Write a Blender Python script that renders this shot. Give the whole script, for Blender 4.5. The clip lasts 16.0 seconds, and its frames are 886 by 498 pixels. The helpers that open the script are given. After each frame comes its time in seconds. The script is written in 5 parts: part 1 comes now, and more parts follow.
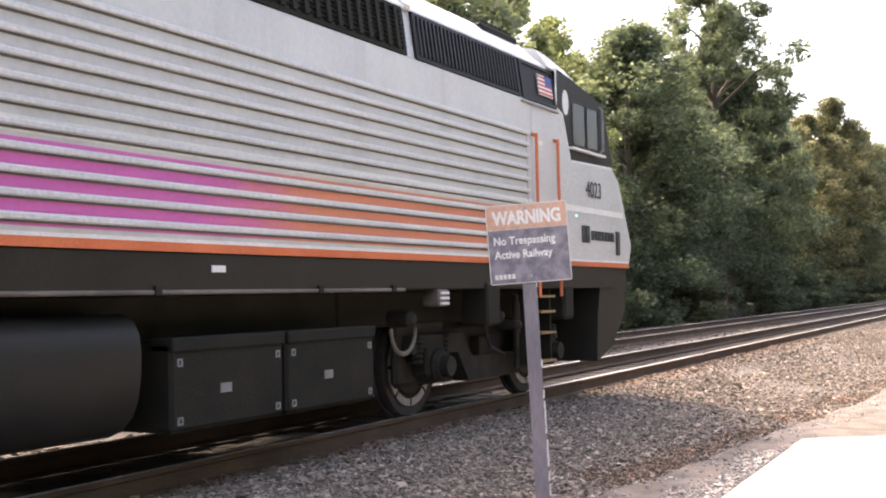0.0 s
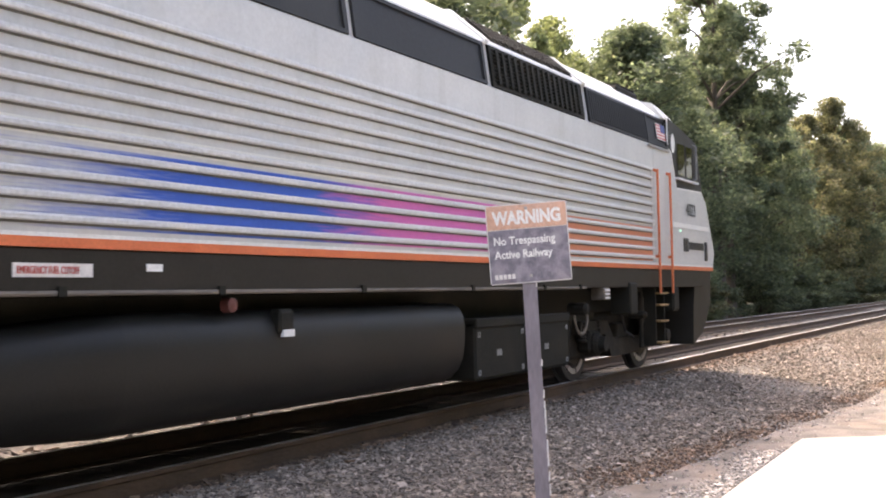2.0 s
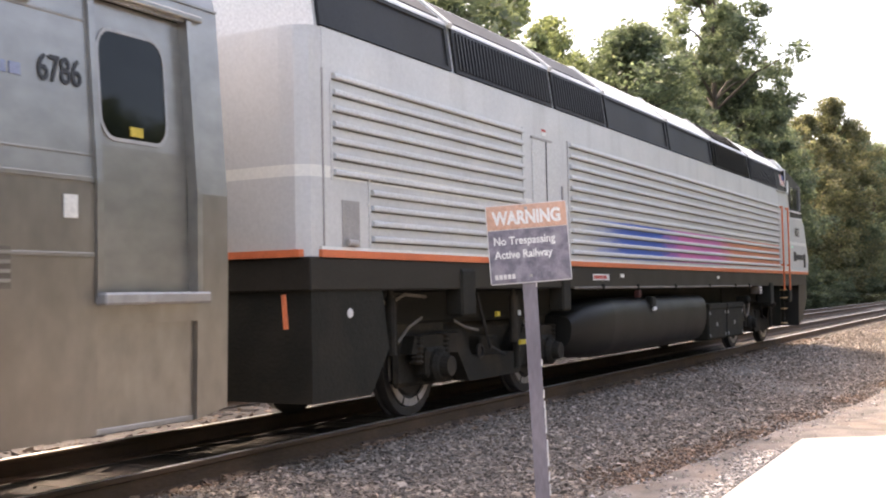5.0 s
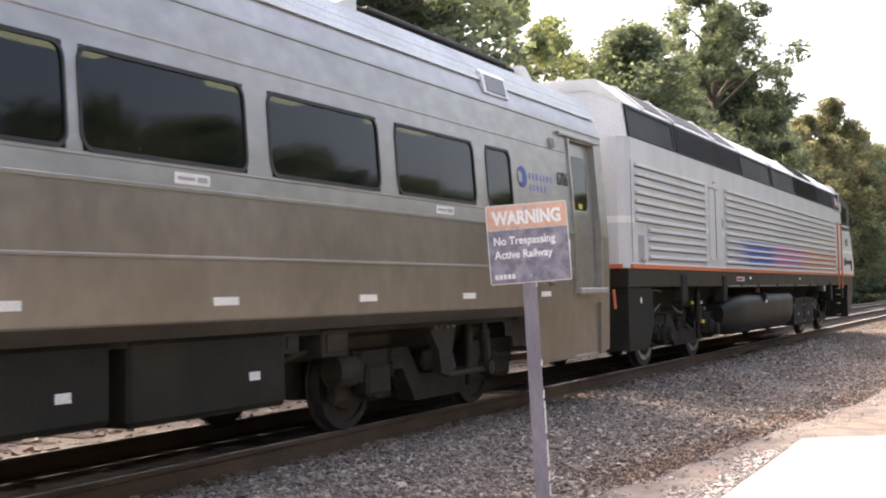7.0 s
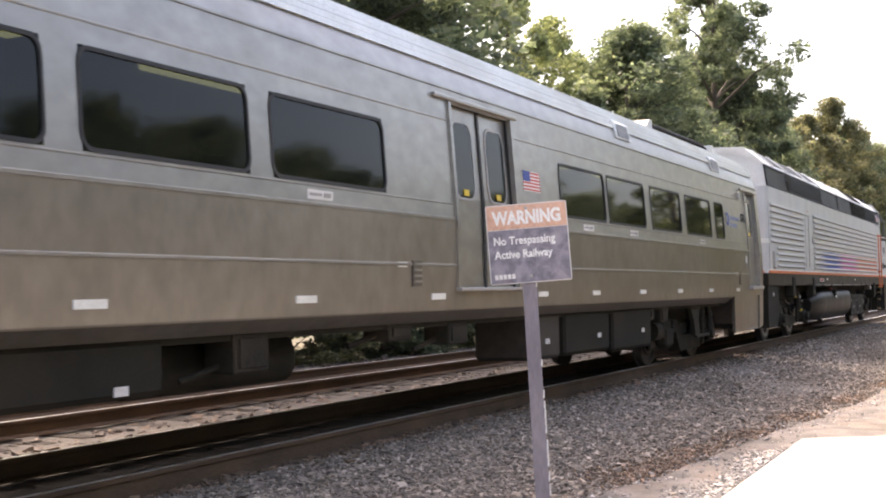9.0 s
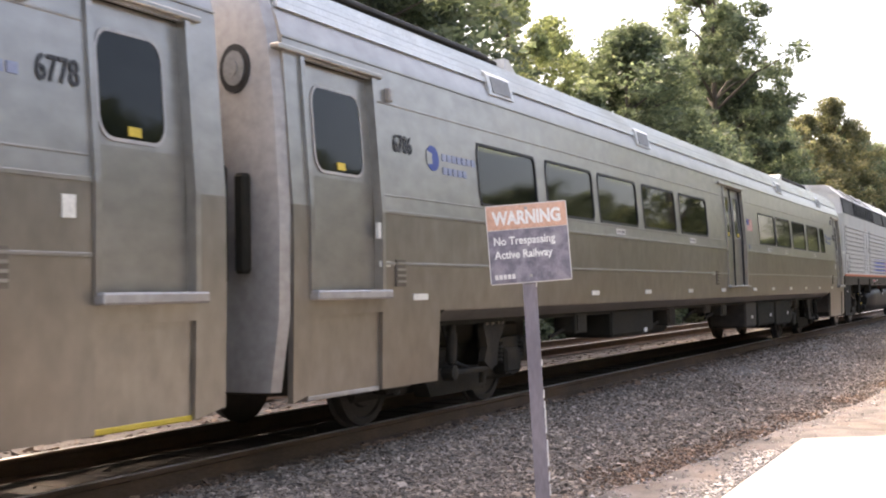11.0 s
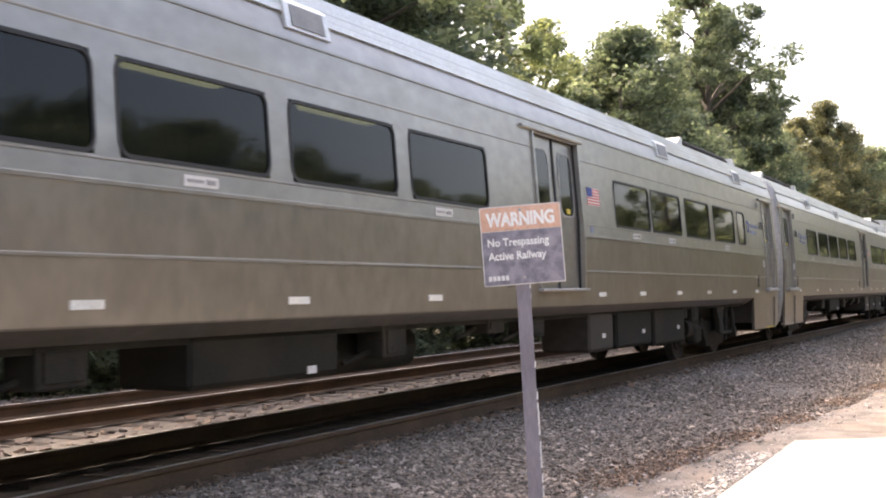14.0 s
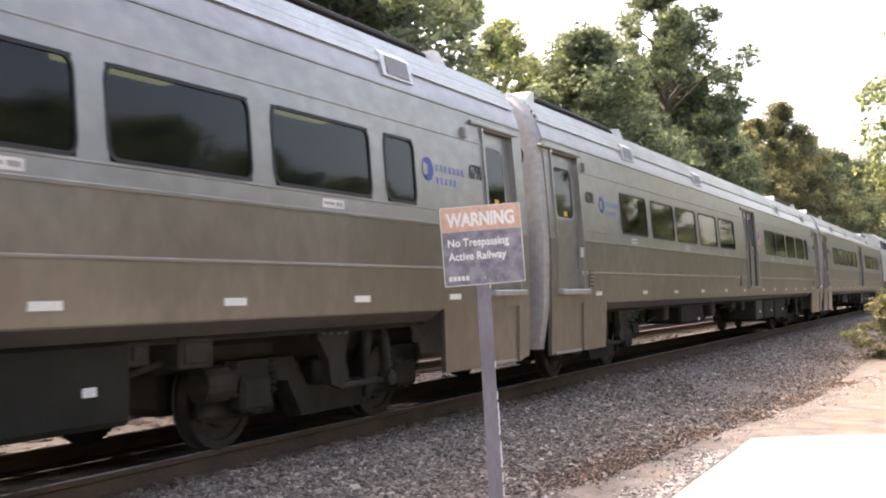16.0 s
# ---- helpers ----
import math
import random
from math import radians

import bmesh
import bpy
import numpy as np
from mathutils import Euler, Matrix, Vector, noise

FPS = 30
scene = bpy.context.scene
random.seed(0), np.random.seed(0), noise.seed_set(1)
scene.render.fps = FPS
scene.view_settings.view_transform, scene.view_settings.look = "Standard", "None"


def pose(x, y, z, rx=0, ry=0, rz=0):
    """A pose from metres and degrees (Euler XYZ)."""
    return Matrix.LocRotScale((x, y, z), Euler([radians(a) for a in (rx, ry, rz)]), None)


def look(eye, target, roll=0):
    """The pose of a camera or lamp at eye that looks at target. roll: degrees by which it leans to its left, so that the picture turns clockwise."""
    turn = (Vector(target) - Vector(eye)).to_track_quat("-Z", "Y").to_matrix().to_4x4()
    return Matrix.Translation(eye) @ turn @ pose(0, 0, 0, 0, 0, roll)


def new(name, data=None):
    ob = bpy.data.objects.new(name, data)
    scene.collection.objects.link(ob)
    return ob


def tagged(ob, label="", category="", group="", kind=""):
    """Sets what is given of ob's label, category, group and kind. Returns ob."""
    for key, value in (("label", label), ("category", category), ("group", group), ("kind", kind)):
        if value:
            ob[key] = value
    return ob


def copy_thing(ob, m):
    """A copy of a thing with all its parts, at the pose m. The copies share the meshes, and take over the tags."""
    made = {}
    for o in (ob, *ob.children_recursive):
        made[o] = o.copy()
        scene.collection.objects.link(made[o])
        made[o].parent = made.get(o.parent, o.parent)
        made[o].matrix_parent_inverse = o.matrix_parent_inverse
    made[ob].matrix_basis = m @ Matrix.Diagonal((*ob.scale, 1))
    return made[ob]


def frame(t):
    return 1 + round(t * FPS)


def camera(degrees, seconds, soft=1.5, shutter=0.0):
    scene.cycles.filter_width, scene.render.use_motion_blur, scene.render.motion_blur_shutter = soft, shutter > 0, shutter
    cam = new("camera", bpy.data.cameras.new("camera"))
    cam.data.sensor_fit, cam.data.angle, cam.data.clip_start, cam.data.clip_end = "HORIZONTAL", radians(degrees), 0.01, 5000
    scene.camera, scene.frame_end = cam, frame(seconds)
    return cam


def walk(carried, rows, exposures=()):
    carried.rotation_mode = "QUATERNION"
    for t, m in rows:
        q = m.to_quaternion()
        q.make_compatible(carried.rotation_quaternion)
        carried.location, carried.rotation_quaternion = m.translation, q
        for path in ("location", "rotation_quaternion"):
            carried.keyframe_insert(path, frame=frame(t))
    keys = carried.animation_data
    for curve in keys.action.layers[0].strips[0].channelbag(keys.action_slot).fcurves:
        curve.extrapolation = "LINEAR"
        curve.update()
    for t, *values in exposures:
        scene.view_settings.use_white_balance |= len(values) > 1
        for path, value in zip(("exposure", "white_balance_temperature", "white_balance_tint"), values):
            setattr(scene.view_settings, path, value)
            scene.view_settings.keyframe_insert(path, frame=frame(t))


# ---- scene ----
import functools

# plan: x along the track (the train runs to +x), y across it (0 = centre of the near track), z up; its units become metres by these scales
TRAIN = (0.974, 1.0, 1.32)  # lengths, widths and heights of the train
EVEN = (1.32, 1.32, 1.32)  # sign and trees
METRE = (1.0, 1.0, 1.0)
RAIL = 0.065  # height of the rail tops
TRAIN_X = -1.197  # the train's start along the track
SIDE = -6.33  # the camera's distance from the near track


def site(x, y, z):
    """A place of the ground plan in metres."""
    return (0.974 * x - 0.313 * (y + 5.425), SIDE + 1.236 * (y + 5.425), 1.32 * z)


# ---- camera: stands still, then turns a little to its right ----
cam = camera(44.9, 16.0, soft=2.0, shutter=0.15)
EYE = (0.0, SIDE, 1.2655)
walk(cam, [
    (0.0, pose(*EYE, 92.466, 1.190, -60.940)),
    (13.0, pose(*EYE, 92.466, 1.190, -60.940)),
    (13.5, pose(*EYE, 92.585, 1.258, -61.059)),
    (14.0, pose(*EYE, 92.536, 1.046, -61.278)),
    (14.5, pose(*EYE, 92.555, 1.231, -61.619)),
    (15.0, pose(*EYE, 92.493, 0.973, -63.729)),
    (15.5, pose(*EYE, 92.548, 1.311, -63.398)),
    (16.0, pose(*EYE, 92.509, 1.204, -63.400)),
], exposures=[(0.0, 2.30, 7700, 17), (16.0, 2.30, 7700, 17)])

# ---- light: hazy late-summer daylight, sun behind the train, ahead ----
SUN_AZ, SUN_EL = radians(70), radians(54)
world = bpy.data.worlds.new("sky")
scene.world = world
world.use_nodes = True
wn = world.node_tree
sky = wn.nodes.new("ShaderNodeTexSky")
sky.sky_type, sky.sun_disc = "NISHITA", False
sky.sun_elevation, sky.sun_rotation = SUN_EL, math.pi / 2 - SUN_AZ
sky.air_density, sky.dust_density, sky.ozone_density, sky.altitude = 1.0, 6.0, 1.0, 50
wn.links.new(sky.outputs[0], wn.nodes["Background"].inputs[0])
wn.nodes["Background"].inputs[1].default_value = 0.15
sun = new("sun", bpy.data.lights.new("sun", "SUN"))
sun.data.energy, sun.data.angle, sun.data.color = 1.25, radians(10.0), (1.0, 0.93, 0.82)
sun.matrix_world = look((0, 0, 30), (-math.cos(SUN_AZ) * math.cos(SUN_EL), -math.sin(SUN_AZ) * math.cos(SUN_EL), 30 - math.sin(SUN_EL)))


# ---- materials ----
def rgb(c):
    return (*c, 1.0)


def nodes_of(name):
    m = bpy.data.materials.new(name)
    m.use_nodes = True
    nt = m.node_tree
    return m, nt, nt.nodes["Principled BSDF"]


def noise_node(nt, scale, detail=4.0, coord="Object", stretch=(1, 1, 1)):
    tc, mp, nz = nt.nodes.new("ShaderNodeTexCoord"), nt.nodes.new("ShaderNodeMapping"), nt.nodes.new("ShaderNodeTexNoise")
    mp.inputs["Scale"].default_value = stretch
    nz.inputs["Scale"].default_value, nz.inputs["Detail"].default_value = scale, detail
    nt.links.new(tc.outputs[coord], mp.inputs[0])
    nt.links.new(mp.outputs[0], nz.inputs["Vector"])
    return nz.outputs["Fac"]


def ramp(nt, fac, stops):
    r = nt.nodes.new("ShaderNodeValToRGB")
    while len(r.color_ramp.elements) < len(stops):
        r.color_ramp.elements.new(0.5)
    for e, (p, c) in zip(r.color_ramp.elements, stops):
        e.position, e.color = p, rgb(c)
    nt.links.new(fac, r.inputs[0])
    return r.outputs[0]


def mix(nt, fac, a, b, mode="MIX"):
    n = nt.nodes.new("ShaderNodeMix")
    n.data_type, n.blend_type = "RGBA", mode
    for sock, v in ((0, fac), (6, a), (7, b)):
        if hasattr(v, "is_linked"):
            nt.links.new(v, n.inputs[sock])
        else:
            n.inputs[sock].default_value = v if sock == 0 else rgb(v)
    return n.outputs[2]


def material(name, dark, light, rough=0.6, metal=0.0, scale=6.0, fine=60.0, bump=0.1, dirt=None, stretch=(1, 1, 1), rough_var=0.12, spec=0.5):
    """A worn surface: two colours mixed by coarse and fine noise, uneven gloss, fine relief, optional dirt."""
    m, nt, bs = nodes_of(name)
    coarse, grain = noise_node(nt, scale, 5, stretch=stretch), noise_node(nt, fine, 3, stretch=stretch)
    col = ramp(nt, coarse, [(0.3, dark), (0.7, light)])
    g = ramp(nt, grain, [(0.25, (0.82,) * 3), (0.75, (1.12,) * 3)])
    col = mix(nt, 1.0, col, g, "MULTIPLY")
    if dirt:
        col = mix(nt, ramp(nt, noise_node(nt, scale * 0.45, 8), [(0.5, (0, 0, 0)), (0.72, (0.75,) * 3)]), col, dirt)
    nt.links.new(col, bs.inputs["Base Color"])
    mr = nt.nodes.new("ShaderNodeMapRange")
    mr.inputs[3].default_value, mr.inputs[4].default_value = max(0.02, rough - rough_var), min(1, rough + rough_var)
    nt.links.new(coarse, mr.inputs[0])
    nt.links.new(mr.outputs[0], bs.inputs["Roughness"])
    bs.inputs["Metallic"].default_value = metal
    bs.inputs["Specular IOR Level"].default_value = spec
    if bump:
        b = nt.nodes.new("ShaderNodeBump")
        b.inputs["Strength"].default_value, b.inputs["Distance"].default_value = bump, 0.02
        nt.links.new(grain, b.inputs["Height"])
        nt.links.new(b.outputs[0], bs.inputs["Normal"])
    return m


def livery_material():
    """Silver-grey paint with a white band and rows that run from blue over magenta to orange."""
    m, nt, bs = nodes_of("silver_livery")
    tc, sp = nt.nodes.new("ShaderNodeTexCoord"), nt.nodes.new("ShaderNodeSeparateXYZ")
    nt.links.new(tc.outputs["Object"], sp.inputs[0])

    def band(sock, lo, hi, soft, unit):
        out = None
        for edge, sign in ((lo, 1), (hi, -1)):
            r = nt.nodes.new("ShaderNodeMapRange")
            r.inputs[1].default_value, r.inputs[2].default_value = edge * unit - soft, edge * unit + soft
            r.inputs[3].default_value, r.inputs[4].default_value = (0, 1) if sign > 0 else (1, 0)
            nt.links.new(sock, r.inputs[0])
            if out is None:
                out = r.outputs[0]
            else:
                mm = nt.nodes.new("ShaderNodeMath")
                mm.operation = "MULTIPLY"
                nt.links.new(out, mm.inputs[0])
                nt.links.new(r.outputs[0], mm.inputs[1])
                out = mm.outputs[0]
        return out

    base = ramp(nt, noise_node(nt, 1.3, 6), [(0.3, (0.53, 0.54, 0.54)), (0.7, (0.61, 0.615, 0.605))])
    stain = ramp(nt, noise_node(nt, 0.9, 7, stretch=(3.0, 1, 0.35)), [(0.55, (1, 1, 1)), (0.8, (0.80, 0.80, 0.78))])
    base = mix(nt, 1.0, base, stain, "MULTIPLY")
    # wobble the fade of the colours a little, streaked along the side
    wob = nt.nodes.new("ShaderNodeMath")
    wob.operation = "MULTIPLY_ADD"
    nt.links.new(noise_node(nt, 60, 2, stretch=(0.06, 1, 1)), wob.inputs[0])
    wob.inputs[1].default_value = 1.6
    nt.links.new(sp.outputs[0], wob.inputs[2])
    xr = nt.nodes.new("ShaderNodeMapRange")
    ux, uy, uz = TRAIN
    x0, x1 = -5.4 * ux, 7.2 * ux
    xr.inputs[1].default_value, xr.inputs[2].default_value = x0, x1
    nt.links.new(wob.outputs[0], xr.inputs[0])

    def at(x):
        return ((x - 5.25 + 0.7) * ux - x0) / (x1 - x0)

    blue, pink, orange = (0.03, 0.11, 0.50), (0.64, 0.15, 0.44), (0.70, 0.25, 0.15)
    cols = ramp(nt, xr.outputs[0], [(at(3.9), blue), (at(4.9), pink), (at(7.0), pink), (at(8.2), orange)])
    zone = band(sp.outputs[2], 1.285, 1.655, 0.004, uz)
    side = band(sp.outputs[1], -1.6, -1.40, 0.01, uy)
    fade = nt.nodes.new("ShaderNodeMapRange")
    fade.inputs[1].default_value, fade.inputs[2].default_value = (0.8 - 5.25 + 0.7) * ux, (2.2 - 5.25 + 0.7) * ux
    nt.links.new(wob.outputs[0], fade.inputs[0])
    end = band(sp.outputs[0], -5.15, 12.24 - 5.25, 0.003, ux)
    f = zone
    for other in (side, fade.outputs[0], end):
        mm = nt.nodes.new("ShaderNodeMath")
        mm.operation = "MULTIPLY"
        nt.links.new(f, mm.inputs[0])
        nt.links.new(other, mm.inputs[1])
        f = mm.outputs[0]
    col = mix(nt, f, base, cols)
    col = mix(nt, band(sp.outputs[2], 1.675, 1.745, 0.003, uz), col, (0.74, 0.74, 0.70))
    g = ramp(nt, noise_node(nt, 35, 3), [(0.2, (0.9,) * 3), (0.8, (1.06,) * 3)])
    nt.links.new(mix(nt, 1.0, col, g, "MULTIPLY"), bs.inputs["Base Color"])
    bs.inputs["Roughness"].default_value, bs.inputs["Metallic"].default_value = 0.42, 0.15
    return m


def leaf_material(name, dark, light):
    m, nt, bs = nodes_of(name)
    geo = nt.nodes.new("ShaderNodeNewGeometry")
    col = ramp(nt, geo.outputs["Random Per Island"], [(0.0, dark), (0.8, light), (1.0, tuple(min(1, c * 1.5) for c in light))])
    patch = ramp(nt, noise_node(nt, 0.35, 3), [(0.35, (0.7, 0.75, 0.7)), (0.65, (1.15, 1.12, 1.0))])
    col = mix(nt, 1.0, col, patch, "MULTIPLY")
    nt.links.new(col, bs.inputs["Base Color"])
    bs.inputs["Roughness"].default_value = 0.55
    tr, ms = nt.nodes.new("ShaderNodeBsdfTranslucent"), nt.nodes.new("ShaderNodeMixShader")
    nt.links.new(mix(nt, 1.0, col, (1.12, 1.18, 0.9), "MULTIPLY"), tr.inputs[0])
    ms.inputs[0].default_value = 0.6
    nt.links.new(bs.outputs[0], ms.inputs[1])
    nt.links.new(tr.outputs[0], ms.inputs[2])
    nt.links.new(ms.outputs[0], nt.nodes["Material Output"].inputs[0])
    return m


def glass_material():
    m, nt, bs = nodes_of("tinted_glass")
    bs.inputs["Base Color"].default_value = (0.010, 0.014, 0.013, 1)
    bs.inputs["Roughness"].default_value = 0.04
    bs.inputs["Transmission Weight"].default_value = 0.6
    bs.inputs["IOR"].default_value = 1.45
    bs.inputs["Specular IOR Level"].default_value = 0.055
    nz = noise_node(nt, 1.1, 1)
    b = nt.nodes.new("ShaderNodeBump")
    b.inputs["Strength"].default_value, b.inputs["Distance"].default_value = 0.06, 0.05
    nt.links.new(nz, b.inputs["Height"])
    nt.links.new(b.outputs[0], bs.inputs["Normal"])
    return m


def glow_material(name, colour, strength):
    m, nt, bs = nodes_of(name)
    bs.inputs["Base Color"].default_value = rgb(colour)
    bs.inputs["Emission Color"].default_value = rgb(colour)
    bs.inputs["Emission Strength"].default_value = strength
    return m


LIVERY = livery_material()
SILVER = material("silver_paint", (0.54, 0.55, 0.55), (0.62, 0.625, 0.615), 0.42, 0.15, 1.5, 40, 0.02)
# paler than the silver sides: sun on the roof is put into the colour
WHITE_ROOF = material("pale_sunlit_top", (0.62, 0.63, 0.62), (0.74, 0.74, 0.72), 0.5, 0, 2, 40, 0.05, (0.4, 0.4, 0.38))
DARK_PAINT = material("charcoal_paint", (0.016, 0.017, 0.019), (0.028, 0.029, 0.031), 0.6, 0, 1.2, 30, 0.05, (0.04, 0.038, 0.034), spec=0.3)
ORANGE = material("orange_paint", (0.60, 0.135, 0.05), (0.72, 0.19, 0.075), 0.45, 0, 4, 50, 0.03)
WHITE_LINE = material("white_paint", (0.72, 0.72, 0.70), (0.82, 0.82, 0.80), 0.5, 0, 5, 60, 0.02)
CAB_PAINT = material("brown_black_paint", (0.015, 0.013, 0.010), (0.026, 0.022, 0.017), 0.55, 0, 2, 40, 0.03, spec=0.25)
UNDER = material("grimy_black_steel", (0.013, 0.013, 0.0105), (0.024, 0.023, 0.018), 0.75, 0, 3, 40, 0.2, (0.034, 0.028, 0.020), spec=0.18)
TRUCK = material("greasy_cast_steel", (0.016, 0.0155, 0.0125), (0.034, 0.030, 0.024), 0.7, 0, 6, 50, 0.3, (0.060, 0.046, 0.033), spec=0.2)
TANK = material("satin_black_tank", (0.011, 0.011, 0.010), (0.018, 0.0175, 0.0155), 0.5, 0, 1.5, 40, 0.05, (0.028, 0.024, 0.020), spec=0.28)
WHEEL = material("worn_wheel_steel", (0.022, 0.019, 0.017), (0.05, 0.043, 0.038), 0.6, 0.2, 8, 60, 0.15)
# rim tone raised to hold the sunlight that falls on the wheels
RIM = material("sunlit_wheel_rim", (0.36, 0.32, 0.29), (0.52, 0.47, 0.43), 0.5, 0.3, 8, 60, 0.1)
STEEL = material("brushed_stainless_steel", (0.315, 0.300, 0.278), (0.365, 0.348, 0.325), 0.33, 0.8, 0.7, 9, 0.004, (0.29, 0.262, 0.225), stretch=(0.5, 1, 0.8), rough_var=0.06)
PIPE = material("grimy_brown_pipe", (0.10, 0.085, 0.07), (0.20, 0.17, 0.14), 0.6, 0.1, 6, 40, 0.1, (0.05, 0.04, 0.03), stretch=(0.3, 1, 1))
# bed of the near track, darker than the ballast beside it
DARK_BED = material("dark_track_bed", (0.016, 0.013, 0.011), (0.042, 0.034, 0.028), 0.9, 0, 6, 45, 0.7, (0.06, 0.048, 0.038))
# grey that stands for the shade below the locomotive's ribs
RIB_SHADE = material("shade_under_ribs", (0.10, 0.10, 0.097), (0.17, 0.168, 0.16), 0.85, 0, 3, 40, 0.05, stretch=(0.2, 1, 1))
VENT_GREY = material("dull_grey_vent", (0.20, 0.20, 0.20), (0.28, 0.28, 0.275), 0.6, 0.2, 4, 40, 0.1)
STEEL_END = material("pale_grimy_car_end", (0.34, 0.325, 0.31), (0.43, 0.415, 0.40), 0.45, 0.35, 1.2, 14, 0.01, (0.27, 0.235, 0.20))
ROOF_STEEL = material("fluted_roof_steel", (0.55, 0.55, 0.53), (0.68, 0.68, 0.66), 0.38, 0.55, 2, 40, 0.04, (0.4, 0.38, 0.35))
GASKET = material("black_rubber", (0.010, 0.010, 0.010), (0.018, 0.018, 0.018), 0.6, 0, 8, 60, 0.05)
GLASS = glass_material()
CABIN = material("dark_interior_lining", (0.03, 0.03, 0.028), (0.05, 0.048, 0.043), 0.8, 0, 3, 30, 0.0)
LAMP = glow_material("warm_lamp_strip", (1.0, 0.80, 0.42), 7.0)
REFLECT = material("white_reflector", (0.66, 0.65, 0.60), (0.78, 0.77, 0.72), 0.4, 0, 6, 60, 0.02)
OCHRE = material("worn_ochre_edge", (0.22, 0.14, 0.06), (0.34, 0.22, 0.10), 0.6, 0, 5, 60, 0.04)
# browner and darker than the steel of the upper side
BROWN_STEEL = material("brown_lower_steel", (0.232, 0.208, 0.180), (0.300, 0.273, 0.240), 0.38, 0.75, 0.7, 9, 0.004, (0.17, 0.14, 0.11), stretch=(0.8, 1, 0.5), rough_var=0.06)
YELLOW = material("yellow_paint", (0.55, 0.40, 0.04), (0.68, 0.50, 0.07), 0.5, 0, 5, 60, 0.02)
RED = material("red_paint", (0.50, 0.06, 0.05), (0.62, 0.09, 0.08), 0.5, 0, 5, 60, 0.02)
DULL_RED = material("dull_red_cap", (0.08, 0.022, 0.018), (0.13, 0.035, 0.028), 0.6, 0, 5, 60, 0.05)
NAVY = material("blue_paint", (0.025, 0.05, 0.22), (0.04, 0.08, 0.30), 0.5, 0, 5, 60, 0.02)
FADED_BLUE = material("faded_blue_print", (0.22, 0.25, 0.36), (0.27, 0.30, 0.40), 0.5, 0, 5, 60, 0.02)
INK = material("black_print", (0.02, 0.02, 0.022), (0.03, 0.03, 0.032), 0.5, 0, 5, 60, 0.02)
GREY_INK = material("grey_print", (0.28, 0.27, 0.26), (0.34, 0.33, 0.32), 0.5, 0, 5, 60, 0.02)
RUST = material("rusty_rail_steel", (0.075, 0.046, 0.028), (0.13, 0.080, 0.048), 0.8, 0.1, 5, 50, 0.3, (0.16, 0.092, 0.055), stretch=(0.3, 1, 1))
RAILTOP = material("polished_rail_head", (0.70, 0.68, 0.66), (0.85, 0.83, 0.81), 0.48, 0.9, 3, 60, 0.05)
TIE = material("weathered_creosoted_wood", (0.022, 0.017, 0.014), (0.055, 0.043, 0.034), 0.85, 0, 3, 40, 0.5, (0.085, 0.066, 0.052), stretch=(1, 0.15, 1))
BALLAST = material("grey_ballast_bed", (0.10, 0.088, 0.078), (0.175, 0.155, 0.138), 0.9, 0, 9, 45, 0.9, (0.13, 0.105, 0.085))
SAND = material("dry_sandy_soil", (0.10, 0.088, 0.080), (0.27, 0.237, 0.215), 0.95, 0, 3.2, 55, 0.9, (0.23, 0.165, 0.115))
SOIL = material("leaf_littered_soil", (0.05, 0.045, 0.028), (0.12, 0.10, 0.06), 0.95, 0, 0.5, 15, 0.5, (0.06, 0.08, 0.03))
CONCRETE = material("bleached_concrete", (0.38, 0.375, 0.365), (0.48, 0.475, 0.46), 0.85, 0, 2, 50, 0.35)
POST = material("weathered_grey_violet_post", (0.16, 0.145, 0.17), (0.25, 0.23, 0.26), 0.6, 0.1, 4, 50, 0.15, (0.10, 0.09, 0.10), stretch=(1, 1, 0.3))
SIGN_WHITE = material("sign_white", (0.62, 0.60, 0.58), (0.72, 0.70, 0.68), 0.5, 0, 6, 60, 0.03)
SIGN_ORANGE = material("faded_orange_sheet", (0.58, 0.34, 0.24), (0.68, 0.43, 0.32), 0.5, 0, 5, 60, 0.03, (0.66, 0.52, 0.44))
SIGN_GREY = material("speckled_violet_grey_sheet", (0.13, 0.12, 0.15), (0.27, 0.25, 0.29), 0.55, 0, 22, 90, 0.05, (0.34, 0.32, 0.35))
BARK = material("rough_bark", (0.045, 0.036, 0.028), (0.11, 0.09, 0.07), 0.9, 0, 5, 30, 0.7, stretch=(1, 1, 0.25))
LEAF_DARK = leaf_material("dark_green_leaves", (0.070, 0.087, 0.066), (0.164, 0.190, 0.142))
LEAF_MID = leaf_material("green_leaves", (0.084, 0.107, 0.078), (0.196, 0.223, 0.163))
LEAF_LIGHT = leaf_material("yellow_green_leaves", (0.140, 0.164, 0.095), (0.300, 0.320, 0.185))
LEAF_WARM = leaf_material("olive_autumn_leaves", (0.092, 0.095, 0.062), (0.205, 0.190, 0.122))


